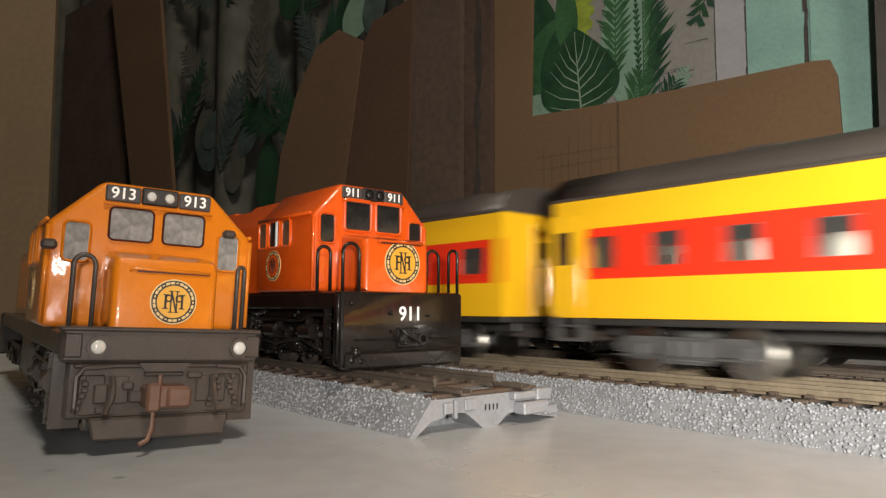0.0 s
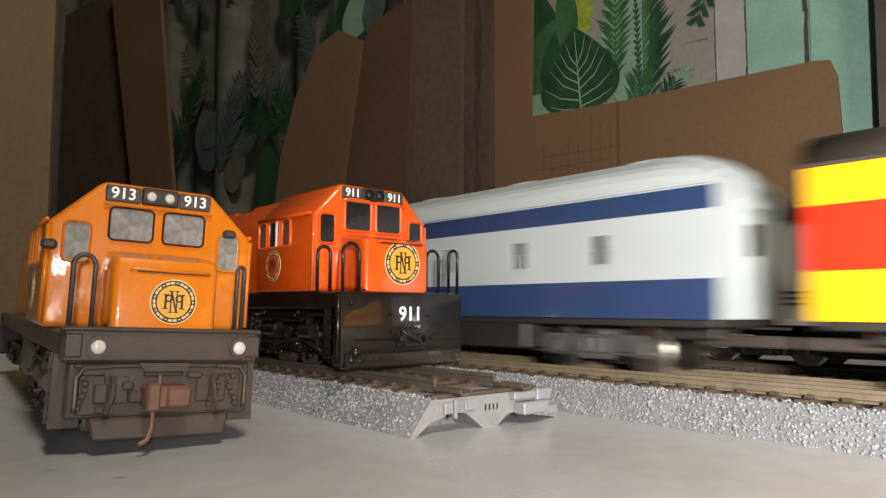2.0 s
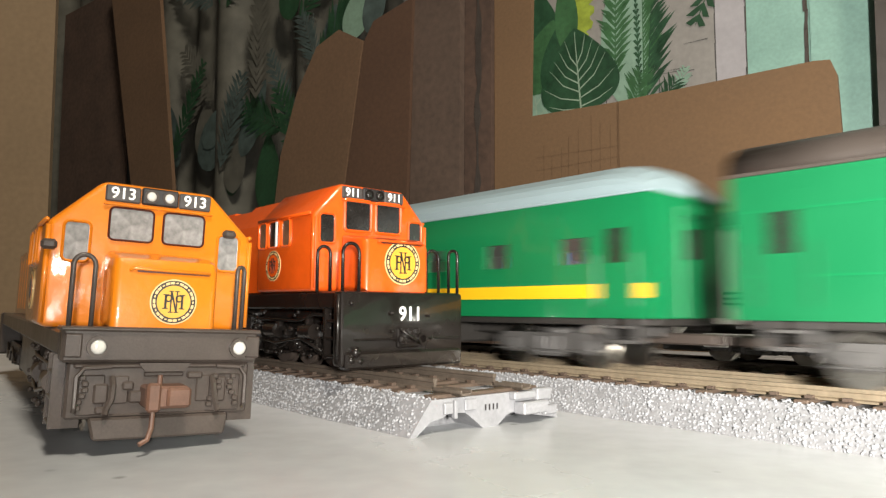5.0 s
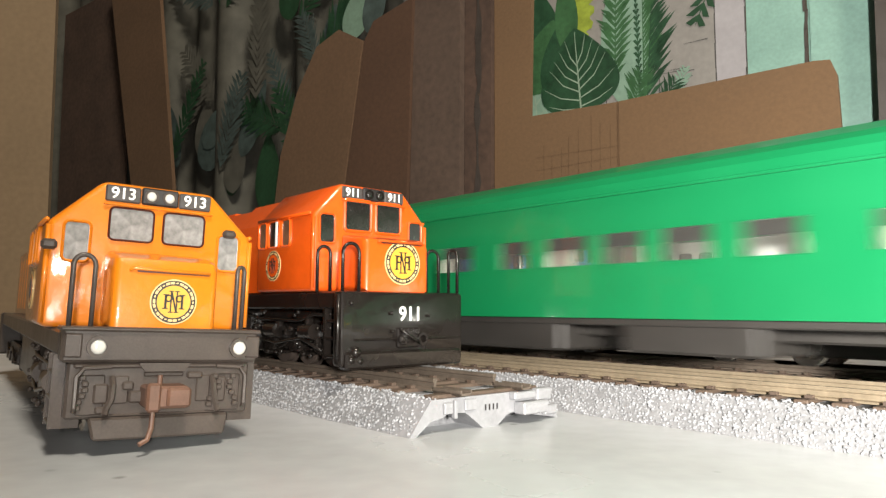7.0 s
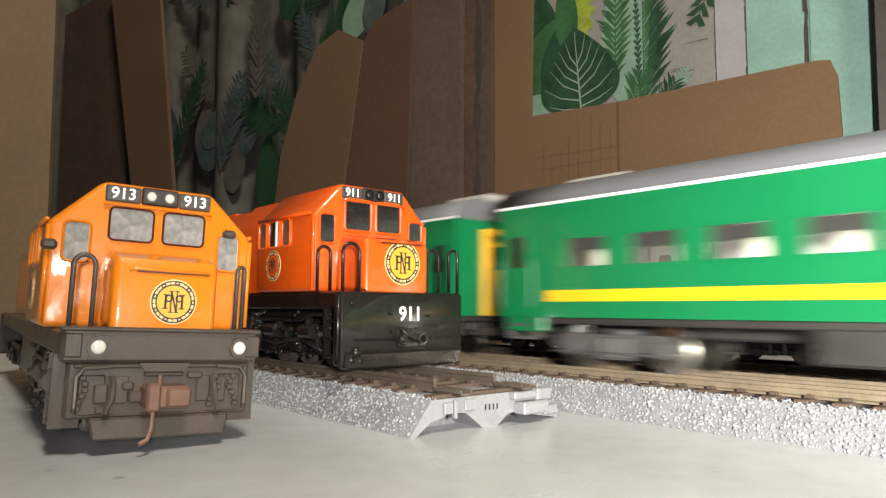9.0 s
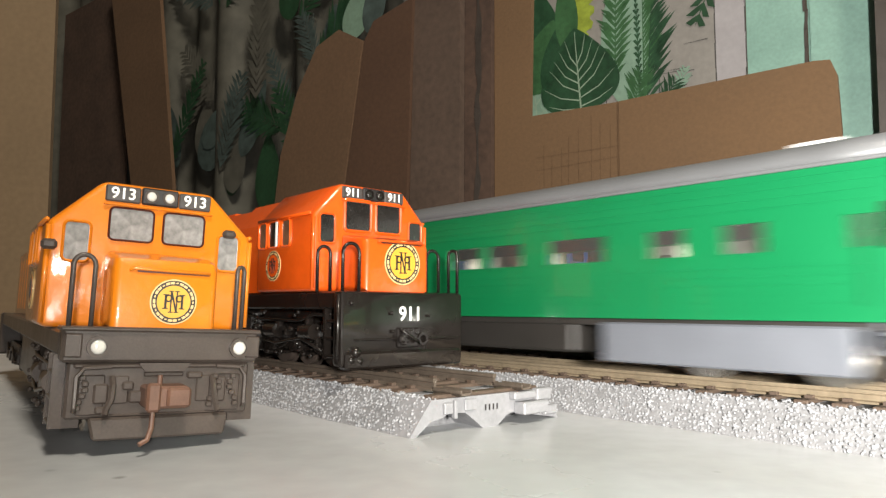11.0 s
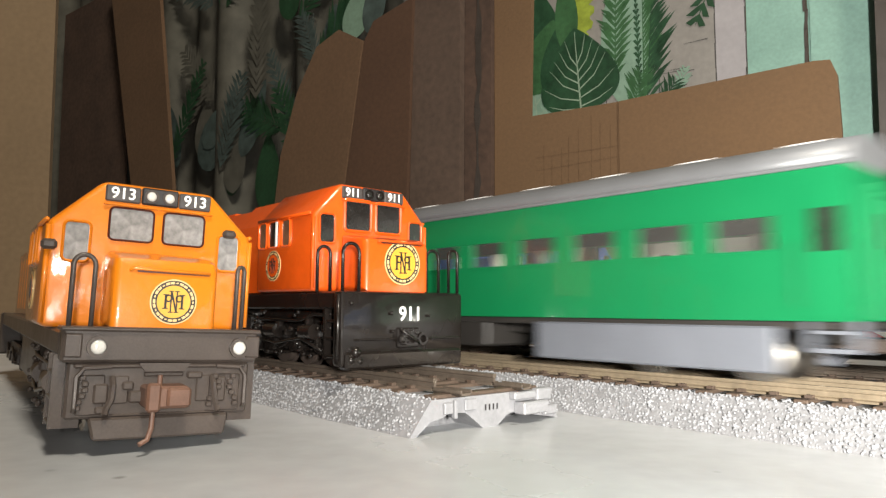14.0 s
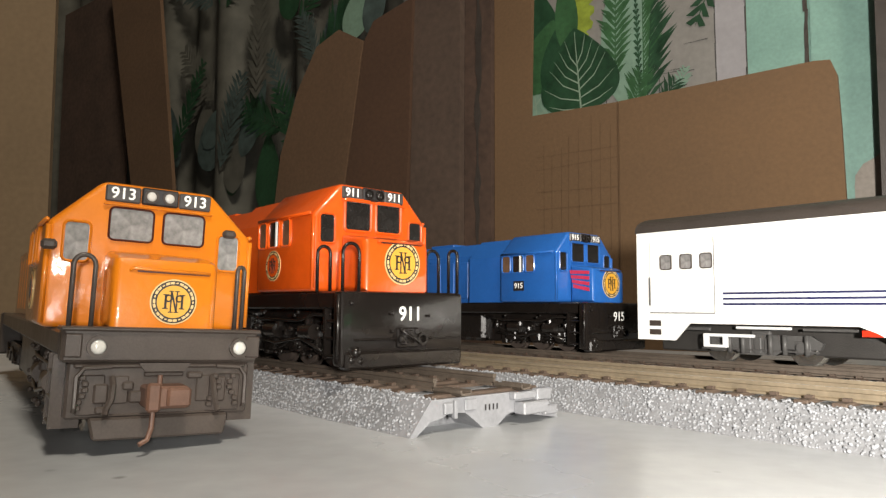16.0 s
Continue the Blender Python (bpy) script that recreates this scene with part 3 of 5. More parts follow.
def siding_end():
    """The moulded end of the siding piece, with its snap tongue."""
    ob = thing("roadbed_end", "grey moulded plastic track end with snap tongue and rail joiner", "track end",
               at=Matrix.Translation(ALONG * -0.1035 + AWAY * 0.102) @ pose(0, 0, 0, 0, 0, TURN))
    bm = bmesh.new()
    prism(bm, [(-21, 0), (-19.4, 0), (-16, 2.4), (-12.6, 3.1), (-11.2, 3.8), (-7, 3.4), (-4.3, 1.6), (-2.2, 0), (2.0, 0), (4.7, 1.9), (6.4, 2.3), (15, 0.9), (20.5, 0),
               (21, 0), (15.8, 6.5), (-15.8, 6.5)], -7, 1.2, "x")
    part("end_wall", bm, PLASTIC_END, ob)
    bm = bmesh.new()
    box(bm, 1.0, 4.2, 7.0, 14.6, 1.9, 4.5, 0.3)
    part("snap_tongue", bm, PLASTIC_END, ob, "pale plastic snap tongue")
    bm = bmesh.new()
    box(bm, 1.0, 3.0, 5.4, 12.0, 5.0, 6.6, 0.25)
    box(bm, 1.0, 2.4, 15.6, 19.6, 1.0, 3.0, 0.25)
    box(bm, 1.0, 2.8, 12.6, 17.2, 4.4, 6.9, 0.25)
    part("snap_socket", bm, PLASTIC_END, ob)
    bm = bmesh.new()
    box(bm, 1.0, 2.0, -13.0, -10.8, 3.6, 5.8, 0.2)
    box(bm, 1.0, 1.7, -7.4, -4.2, 3.8, 6.1, 0.2)
    box(bm, 1.0, 1.9, -10.4, -9.6, 2.6, 6.2, 0.1)
    part("latch", bm, PLASTIC_END, ob)
    bm = bmesh.new()
    for i in range(4):
        stroke_box = (1.15, 1.35, -1.6 + i * 1.1, -1.3 + i * 1.1, 3.4, 4.6)
        box(bm, *stroke_box)
    part("mould_mark", bm, INK, ob, "small dark moulded marks")
    for y in (-8.6, 8.6):
        bm = bmesh.new()
        box(bm, -5, 3.2, y - 1.5, y + 1.5, 7.0, 7.45)
        box(bm, -5, 3.2, y - 1.5, y - 1.1, 7.0, 8.1)
        box(bm, -5, 3.2, y + 1.1, y + 1.5, 7.0, 8.1)
        part("rail_joiner", bm, RAILOLD, ob, "thin brass-coloured rail joiner")
    bm = bmesh.new()
    box(bm, -2.2, 0.6, -15, 15, 6.4, 7.25, 0.2)
    part("end_tie", bm, TIE, ob, "brown end tie")
    return ob


siding_end()

# ---- locomotives ----


def rounded(w, h, r):
    """The outline of a rectangle with round corners, in millimetres."""
    pts = []
    for cx, cy, a in ((w / 2 - r, h / 2 - r, 0), (r - w / 2, h / 2 - r, 90), (r - w / 2, r - h / 2, 180), (w / 2 - r, r - h / 2, 270)):
        pts += [(cx + r * math.cos(radians(a + 22.5 * k)), cy + r * math.sin(radians(a + 22.5 * k))) for k in range(5)]
    return pts


def window(parent, at, w, h, glass, frame_mat, rim=0.7):
    inner, outer = rounded(w, h, 0.7), rounded(w + 2 * rim, h + 2 * rim, 0.7 + rim)
    bm = bmesh.new()
    loops = [[bm.verts.new(Vector((u, v, z)) * MM) for u, v in line] for line, z in ((inner, -0.3), (inner, 0.35), (rounded(w + rim, h + rim, 0.7 + rim / 2), 0.55), (outer, 0.3), (outer, -0.3))]
    k = len(inner)
    for a, b in zip(loops, loops[1:]):
        for i in range(k):
            bm.faces.new((a[i], a[(i + 1) % k], b[(i + 1) % k], b[i]))
    ob = part("window", bm, frame_mat, parent, at=at)
    part("pane", prism(bmesh.new(), inner, -0.3, 0.06, "z"), glass, ob)
    return ob


def badge(parent, at, r, face=None):
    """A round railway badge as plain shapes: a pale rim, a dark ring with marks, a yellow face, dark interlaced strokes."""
    ob = part("badge", disc(bmesh.new(), (0, 0, 0), r * 1.06, 0.14, "z", 40), BADGERIM, parent, "round dark-ringed yellow badge", at=at)
    part("badge_ring", disc(bmesh.new(), (0, 0, 0.08), r, 0.12, "z", 40), INK, ob, "dark badge ring")
    part("badge_face", disc(bmesh.new(), (0, 0, 0.12), r * 0.76, 0.14, "z", 36), face or BADGE, ob, "yellow badge face")
    bm = bmesh.new()
    for i in range(26):
        a = 2 * math.pi * i / 26
        c, q = math.cos(a), math.sin(a)
        u, v = (0.09, 0.055) if i % 3 else (0.05, 0.03)
        prism(bm, [((0.88 + e * v) * r * c - h * u * r * q, (0.88 + e * v) * r * q + h * u * r * c) for e, h in ((-1, -1), (1, -1), (1, 1), (-1, 1))], 0.18, 0.24, "z")
    part("badge_rim_pattern", bm, BADGERIM, ob, "tiny pale marks round the rim")
    k = r / 4.7
    bm = bmesh.new()
    for x, inward in ((-1.75, 1), (1.75, -1)):
        box(bm, (x - 0.24) * k, (x + 0.24) * k, -1.5 * k, 1.5 * k, 0.22, 0.32)
        for z in (1.5, -1.5):
            box(bm, (x - 0.6) * k, (x + 0.6) * k, (z - 0.12) * k, (z + 0.12) * k, 0.22, 0.32)
        disc(bm, ((x + 0.62 * inward) * k, 0.72 * k, 0.22), 0.85 * k, 0.1, "z", 18, inner=0.5 * k)
    for x in (-0.62, 0.62):
        box(bm, (x - 0.15) * k, (x + 0.15) * k, -2.3 * k, 2.3 * k, 0.22, 0.32)
        for z in (2.3, -2.3):
            box(bm, (x - 0.5) * k, (x + 0.5) * k, (z - 0.12) * k, (z + 0.12) * k, 0.22, 0.32)
    prism(bm, [(-0.8 * k, 2.3 * k), (-0.42 * k, 2.3 * k), (0.8 * k, -2.3 * k), (0.42 * k, -2.3 * k)], 0.22, 0.32, "z")
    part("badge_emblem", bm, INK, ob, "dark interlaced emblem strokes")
    return ob


def wheelset(parent, x, r=5.0, gauge=8.3, mat=STEEL):
    for side in (-1, 1):
        bm = disc(bmesh.new(), (0, 0, 0), r, 1.6 * side, "y", 26)
        disc(bm, (0, 1.6 * side, 0), r * 0.62, 0.25 * side, "y", 20)
        disc(bm, (0, -0.5 * side, 0), r + 0.7, 0.5 * side, "y", 26)
        part("wheel", bm, mat, parent, "bright steel rimmed wheel", at=Matrix.Translation(Vector((x, side * gauge, r + 0.05)) * MM))


def loco_truck(parent, x, mat, half=16.5):
    ob = thing_part("truck", parent, x)
    for dx in (-12.5, 0.0, 12.5):
        wheelset(ob, dx, 5.2, 8.2, DARK if mat is not DARK else STEEL)
    for side in (-1, 1):
        y = side * 12.2
        bm = bmesh.new()
        box(bm, -19, 19, y - 1.2, y + 1.2, 6.0, 9.2, 0.5)
        for dx in (-12.5, 0.0, 12.5):
            box(bm, dx - 2.6, dx + 2.6, y - 1.6, y + 1.8, 3.4, 7.6, 0.5)
            disc(bm, (dx, y + side * 1.2, 5.4), 1.7, side * 1.2, "y", 14)
        for dx in (-6.3, 6.3):
            for j in range(4):
                disc(bm, (dx, y, 3.2 + j * 1.0), 2.0, 0.0001, "z", 10)
                box(bm, dx - 1.8, dx + 1.8, y - 1.4, y + 1.4, 3.0 + j * 1.0, 3.55 + j * 1.0, 0.15)
        for dx in (-17, 17):
            box(bm, dx - 1.6, dx + 1.6, y - 0.6, y + 1.6, 2.0, 8.5, 0.4)
        rod(bm, [(-18, y + side * 1.9, 8.4), (-6, y + side * 2.1, 4.2), (6, y + side * 2.1, 8.2), (18, y + side * 1.9, 4.4)], 0.35)
        part("sideframe", bm, mat, ob)
    return ob


def thing_part(name, parent, x):
    bm = bmesh.new()
    box(bm, -16, 16, -6.5, 6.5, 3.5, 10.5, 0.6)
    return part(name, bm, DARK, parent, at=Matrix.Translation(Vector((x, 0, 0)) * MM))


def hoop(x0, y0, x1, y1, z0, z1):
    """Two legs and a round top between them."""
    r = math.hypot(x1 - x0, y1 - y0) / 2
    arc = [(0.5 - 0.5 * math.cos(math.pi * i / 8), z1 - r + r * math.sin(math.pi * i / 8)) for i in range(9)]
    return [(x0, y0, z0)] + [(x0 + (x1 - x0) * f, y0 + (y1 - y0) * f, z) for f, z in arc] + [(x1, y1, z0)]


def locomotive(paint, low, number, label, at, glass, front="plain", decal=False, mark=(5.0, 25.2), line_z=29.6, cab_half=17.2, nose_half=9.6, rails=(), group="model locomotives"):
    """A hood locomotive; its front beam stands at x = 0, and z = 0 is the rail. Millimetres."""
    ob = thing("model_locomotive", label, "model locomotive", group, at)
    part("deck", boxes((-164, -3.4, -15.9, 15.9, 14.0, 18.2), bevel=0.5), low, ob)
    # front beam, pilot and plough
    if front == "plain":
        bm = bmesh.new()
        box(bm, -3.6, 0, -18, 18, 1.4, 18.2, 0.9, 2)
        beam = part("front_beam", bm, low, ob, "heavy black gloss pilot plate")
        part("foot_bar", boxes((-2.5, 0.9, -17, 17, 0.8, 4.6), bevel=0.5), low, beam)
        rng = random.Random(9)
        pocket = part("coupler_pocket", boxes((-0.2, 0.7, -2.8, 3.4, 5.2, 9.8), bevel=0.3), low, beam)
        for i in range(9):
            a, b = rng.uniform(-2.5, 3.3), rng.uniform(5.8, 9.4)
            part("pocket_casting", boxes((0.5, rng.uniform(1.0, 2.2), a - rng.uniform(.4, 1.1), a + rng.uniform(.4, 1.1), b - 0.8, b + 0.8), bevel=0.3), low, pocket)
        part("pocket_ring", disc(bmesh.new(), (0.2, 4.4, 7.2), 1.5, 0.9, "x", 18, inner=0.9), low, pocket)
        part("pocket_hose", rod(bmesh.new(), [(0.3, -2.2, 9.6), (1.6, -2.0, 9.0), (2.2, 0.6, 7.4), (1.6, 2.6, 6.4)], 0.4, 8), low, pocket, smooth=True)
        part("plate_lip", boxes((-0.2, 0.45, -14.6, 16.6, 7.0, 7.5), bevel=0.2), low, beam)
        for y, z, r in ((-14.4, 4.6, 1.3), (-15.6, 2.9, 0.9), (-13.2, 2.6, 0.8), (-15.6, 15.4, 0.5), (-4.6, 13.2, 0.5), (-4.2, 9.0, 0.45), (6.6, 12.6, 0.4)):
            bm = bmesh.new()
            bmesh.ops.create_uvsphere(bm, u_segments=12, v_segments=8, radius=r * MM)
            part("rivet", bm, low, beam, smooth=True, at=Matrix.Translation(Vector((0.5, y, z)) * MM))
        part("corner_pipe", rod(bmesh.new(), [(-1.0, -18.1, 3.0), (-0.9, -18.2, 10.0), (-0.9, -18.2, 17.4)], 0.4, 8), low, beam, smooth=True)
        words(number, 4.6, LETTER, beam, facing((0.12, 1.2, 12.9), (1, 0, 0)), "white road number")
    else:
        beam = part("front_beam", boxes((-4.0, 0, -15.8, 15.6, 13.2, 18.6), bevel=0.45), low, ob, "dark grey buffer beam with rounded ends")
        bm = bmesh.new()
        box(bm, -4, -1.0, -14.6, 14.6, 4.2, 13.2, 0.4)
        pilot = part("pilot", bm, low, ob, "dark grey moulded pilot")
        for y, w, z0, z1 in ((-11.0, 2.0, 4.8, 11.2), (11.0, 2.0, 4.8, 11.2), (-6.6, 1.2, 6.5, 11.0), (6.6, 1.2, 6.5, 11.0), (0.0, 3.2, 10.8, 11.6), (0.0, 9.0, 4.4, 4.9)):
            part("pilot_panel", boxes((-1.2, -0.65, y - w, y + w, z0, z1), bevel=0.22), low, pilot)
        for y in (-14.2, 14.6):
            part("beam_block", boxes((-0.5, 0.35, y - 1.3, y + 1.3, 14.0, 17.8), bevel=0.25), low, beam)
        part("beam_lip", boxes((-4.4, 0.7, -16.2, 16.0, 18.2, 18.9), bevel=0.25), low, beam)
        part("draft_arch", prism(bmesh.new(), [(-4.2, 13.1), (-3.2, 11.7), (3.2, 11.7), (4.2, 13.1)], -1.2, -0.1, "x"), low, pilot)
        for y, z, w, h in ((-9.6, 8.2, 1.1, 1.6), (-5.6, 9.4, 0.9, 0.7), (-3.9, 7.6, 1.5, 1.0), (5.0, 11.0, 1.3, 0.6), (9.6, 8.6, 0.8, 2.2), (-9.4, 5.6, 0.9, 0.6)):
            part("pilot_fitting", boxes((-1.1, -0.1, y - w, y + w, z - h, z + h), bevel=0.3), low, pilot)
        for y, lean in ((8.4, 0.8), (11.6, -0.6), (-12.4, 0.5)):
            bm = bmesh.new()
            for i in range(6):
                z = 10.8 - i * 0.95
                box(bm, -0.8, 0.15, y + lean * math.sin(i) - 0.5, y + lean * math.sin(i) + 0.5, z - 0.42, z + 0.42, 0.18)
            part("hose_chain", bm, low, pilot, "knobbly hose hanging on the pilot")
        part("pilot_rib", boxes((-1.2, -0.4, -13.8, 13.8, 12.2, 13.0), bevel=0.3), low, pilot)
        part("plough", hull([(-3, -11, 4.4), (-3, 11, 4.4), (-0.2, -11.2, 4.4), (-0.2, 11.2, 4.4), (0.5, -10.4, 0.9), (0.5, 10.4, 0.9), (-2, -10.4, 0.9), (-2, 10.4, 0.9)], 0.35), low, ob, "dark grey snow plough")
        for y in (-10.6, 12.2):
            lamp = part("marker_lamp", disc(bmesh.new(), (0, y, 15.7), 1.75, 0.7, "x", 20, inner=1.2), low, ob)
            bm = bmesh.new()
            bmesh.ops.create_uvsphere(bm, u_segments=14, v_segments=8, radius=1.25 * MM)
            for v in bm.verts:
                v.co = Vector((v.co.x * 0.5 + 0.2 * MM, v.co.y + y * MM, v.co.z + 15.7 * MM))
            part("lamp_lens", bm, LENS, lamp, "frosted white lamp lens", smooth=True)
        bm = bmesh.new()
        box(bm, -2, 3.6, -3.6, 3.2, 6.0, 9.6, 0.4)
        box(bm, 3.2, 4.6, -3.6, -1.4, 5.6, 10.2, 0.4)
        box(bm, 3.2, 4.4, -0.4, 3.4, 6.2, 9.4, 0.4)
        cp = part("coupler", bm, RUST, ob, "rusty brown knuckle coupler")
        part("trip_pin", rod(bmesh.new(), [(3.0, -2.2, 6.0), (3.2, -2.3, 3.0), (3.6, -2.9, 1.2), (4.0, -4.2, 0.6)], 0.42, 8), RUST, cp, "curved uncoupling pin")
        part("shank_pin", rod(bmesh.new(), [(1.0, -1, 9.0), (1.0, -1, 11.2)], 0.4, 8), RUST, cp)
        for side in (-1, 1):
            y = 13.4 * side
            bm = rod(bmesh.new(), [(0.1, y, 5.6), (0.7, y, 6.2), (0.7, y, 11.0), (0.5, y - side * 1.0, 12.4), (0.3, y - side * 5, 12.6)], 0.38)
            part("grab_iron", bm, low, ob)
            bm = rod(bmesh.new(), [(-0.6, y - 5.4 * side, 10.8), (0.6, y - 5.4 * side, 9.6), (0.9, y - 5.2 * side, 7.4), (0.5, y - 4.6 * side, 5.8), (0.9, y - 4.4 * side, 5.0)], 0.5)
            part("air_hose", bm, low, ob)
    for side in (-1, 1):
        bm = bmesh.new()
        for z in (3.0, 7.0, 11.0):
            box(bm, -9.5, -3.8, side * 14.2 - 2.2, side * 14.2 + 2.2, z, z + 0.7, 0.15)
        for x in (-9.6, -3.7):
            box(bm, x - 0.4, x + 0.4, side * 14.2 - 2.2, side * 14.2 + 2.2, 2.6, 14.2)
        part("step_ladder", bm, low, ob)
    # nose
    bm = bmesh.new()
    prof = [(-13.9, 18.25), (-3.2, 18.25), (-3.2, 29.0), (-3.9, 30.5), (-5.6, 31.2), (-13.9, 32.2)]
    prism(bm, prof, -nose_half, nose_half, "y")
    sharp = [e for e in bm.edges if abs(e.verts[0].co.y - e.verts[1].co.y) < 1e-7 and abs(abs(e.verts[0].co.y) - nose_half * MM) < 1e-6]
    bmesh.ops.bevel(bm, geom=sharp, offset=1.5 * MM, segments=4, profile=0.5, affect="EDGES")
    nose = part("nose", bm, paint, ob)
    part("nose_line", boxes((-3.4, -2.95, -5.0, 7.0, line_z, line_z + 0.55)), MAROON, nose, "dark maroon line across the nose")
    badge(nose, facing((-3.2, 1.2, mark[1]), (1, 0, 0)), mark[0])
    # cab
    sec = [(s * cab_half, z) for s in (-1, 1) for z in (18.25, 36.6)] + [(s * 9.6, 44.8) for s in (-1, 1)]
    cab = part("cab", hull([(x, y, z) for x in (-43, -14) for y, z in sec], 1.1, 3), paint, ob)
    for y in (-4.6, 4.7):
        window(cab, facing((-14.0, y, 37.2), (1, 0, 0)), 7.2, 7.2 if front == "plain" else 5.6, glass, paint if front == "plain" else MAROON, 0.7 if front == "plain" else 0.35)
    for side in (-1, 1):
        window(cab, facing((-14.0, side * 13.4, 33.4), (1, 0, 0)), 3.8, 6.6, glass, paint, 0.5)
        for i, (x, w) in enumerate(((-26.8, 4.0), (-33.0, 5.4), (-39.2, 4.0))):
            window(cab, facing((x, side * cab_half, 33.0), (0, side, 0)), w, 6.2, SMOKEGLASS if i != 1 else GLASSDARK, paint, 0.5)
        part("window_post", boxes((-32.0, -31.3, side * (cab_half + 0.3) - 0.15, side * (cab_half + 0.3) + 0.15, 29.6, 36.2)), LETTER, cab, "white window post")
        words(number, 3.0, LETTER, part("side_plate", boxes((-35.4, -30.0, side * 17.2 - 0.15, side * 17.2 + 0.15, 22.6, 26.4)), INK, cab, "black number plate"), facing((-32.7, side * 17.4, 24.5), (0, side, 0))) if decal \
            else badge(cab, facing((-33.4, side * cab_half, 25.0), (0, side, 0)), 3.7, paint)
    for x0, y0, x1, y1, top in rails:
        part("handrail", rod(bmesh.new(), hoop(x0, y0, x1, y1, 18.0, top), 0.4, 8), low, ob, "black painted wire handrail", smooth=True)
    board = part("lamp_box", boxes((-14.5, -13.4, -3.3, 3.3, 41.2, 44.4), bevel=0.3), INK, cab, "dark headlight box")
    for y in (-6.4, 6.4):
        plate = part("number_board", boxes((-14.5, -13.6, y - 3.0, y + 3.0, 41.2, 44.2), bevel=0.25), BOARDGREY, cab, "grey number board")
        words(number, 2.9, LETTER, plate, facing((-13.55, y, 42.7), (1, 0, 0)), "white road number")
    for y in (-1.6, 1.6):
        part("lamp_ring", disc(bmesh.new(), (-13.5, y, 42.8), 1.25, 0.35, "x", 20, inner=0.9), low, board)
        bm = bmesh.new()
        bmesh.ops.create_uvsphere(bm, u_segments=14, v_segments=8, radius=0.9 * MM)
        for v in bm.verts:
            v.co = Vector((v.co.x * 0.4 - 13.35 * MM, v.co.y + y * MM, v.co.z + 42.8 * MM))
        part("headlight", bm, LENS if front != "plain" else GLASSDARK, board, "small round headlight", smooth=True)
    part("cab_visor", boxes((-14.3, -13.2, -9.6, 9.8, 40.45, 40.85), bevel=0.15), paint, cab)
    for side in (-1, 1):
        part("gutter", rod(bmesh.new(), [(-42, side * (cab_half + 0.1), 37.0), (-15, side * (cab_half + 0.1), 37.0)], 0.4, 8), paint, cab, smooth=True)
        part("corner_post", rod(bmesh.new(), [(-14.2, side * (cab_half - 0.2), 19), (-14.2, side * (cab_half - 0.2), 36)], 0.5, 8), paint, cab, smooth=True)
        if front != "plain":
            part("cab_fitting", boxes((-14.2, -12.6, *((-18.9, -16.4) if side < 0 else (12.0, 14.6)), *((31.6, 33.4) if side < 0 else (36.4, 38.0))), bevel=0.5), low, cab, "small grey fitting beside the window")
            bm = bmesh.new()
            for c in range(3):
                for h in range(9):
                    box(bm, -47.6 - c * 2.2, -46.0 - c * 2.2, *sorted((side * 15.6, side * 16.7)), 24.0 + h * 1.5, 25.1 + h * 1.5, 0.25)
            part("louvre", bm, paint, ob)
    part("nose_bead", rod(bmesh.new(), [(-3.3, -6.2, line_z + 0.2), (-3.0, -5.6, line_z + 0.6), (-3.0, 7.2, line_z + 0.4)], 0.3, 8), paint, nose, smooth=True)
    # hood
    sec = [(-12.6, 18.25), (-12.6, 38.0), (-7.2, 43.4), (7.2, 43.4), (12.6, 38.0), (12.6, 18.25)]
    bm = bmesh.new()
    prism(bm, sec, -162, -42.8, "x")
    hood = part("hood", bm, paint, ob)
    bm = bmesh.new()
    prism(bm, [(-15.8, 18.25), (-15.8, 36.4), (-8.6, 43.9), (8.6, 43.9), (15.8, 36.4), (15.8, 18.25)], -62, -42.9, "x")
    part("equipment_bay", bm, paint, ob)
    for side in (-1, 1):
        for i in range(10):
            x = -70 - i * 9.0
            bm = boxes((x - 3.9, x + 3.9, side * 12.6 - 0.35, side * 12.6 + 0.35, 20, 35.5), bevel=0.2)
            part("hood_door", bm, paint, hood)
    part("fan_housing", boxes((-150, -125, -6, 6, 43.2, 45.4), (-100, -84, -5, 5, 43.2, 44.8), bevel=0.4), paint, hood)
    part("fuel_tank", boxes((-108, -56, -13.5, 13.5, 2.4, 14.2), bevel=1.4), low, ob)
    part("centre_sill", boxes((-160, -5, -10.5, 10.5, 2.6, 14.3), bevel=0.6), low, ob)
    part("rear_beam", boxes((-167, -163.6, -16.5, 16.5, 4.0, 18.2), bevel=0.6), low, ob)
    for side in (-1, 1):
        y = side * 14.6
        part("air_pipe", rod(bmesh.new(), [(-6, y, 12.6), (-16, y + side * 0.4, 12.8), (-24, y, 11.2), (-44, y + side * 0.3, 11.4), (-54, y, 12.8)], 0.45, 8), low, ob, smooth=True)
        part("brake_cylinder", disc(bmesh.new(), (-22, y, 8.6), 1.9, 5.5, "x", 20), low, ob)
        part("brake_cylinder", disc(bmesh.new(), (-40, y, 8.6), 1.9, 5.5, "x", 20), low, ob)
        part("brake_rod", rod(bmesh.new(), [(-46, y + side * 0.6, 6.4), (-34, y + side * 1.0, 5.4), (-22, y + side * 0.8, 7.0), (-12, y + side * 0.8, 4.4)], 0.4, 8), low, ob, smooth=True)
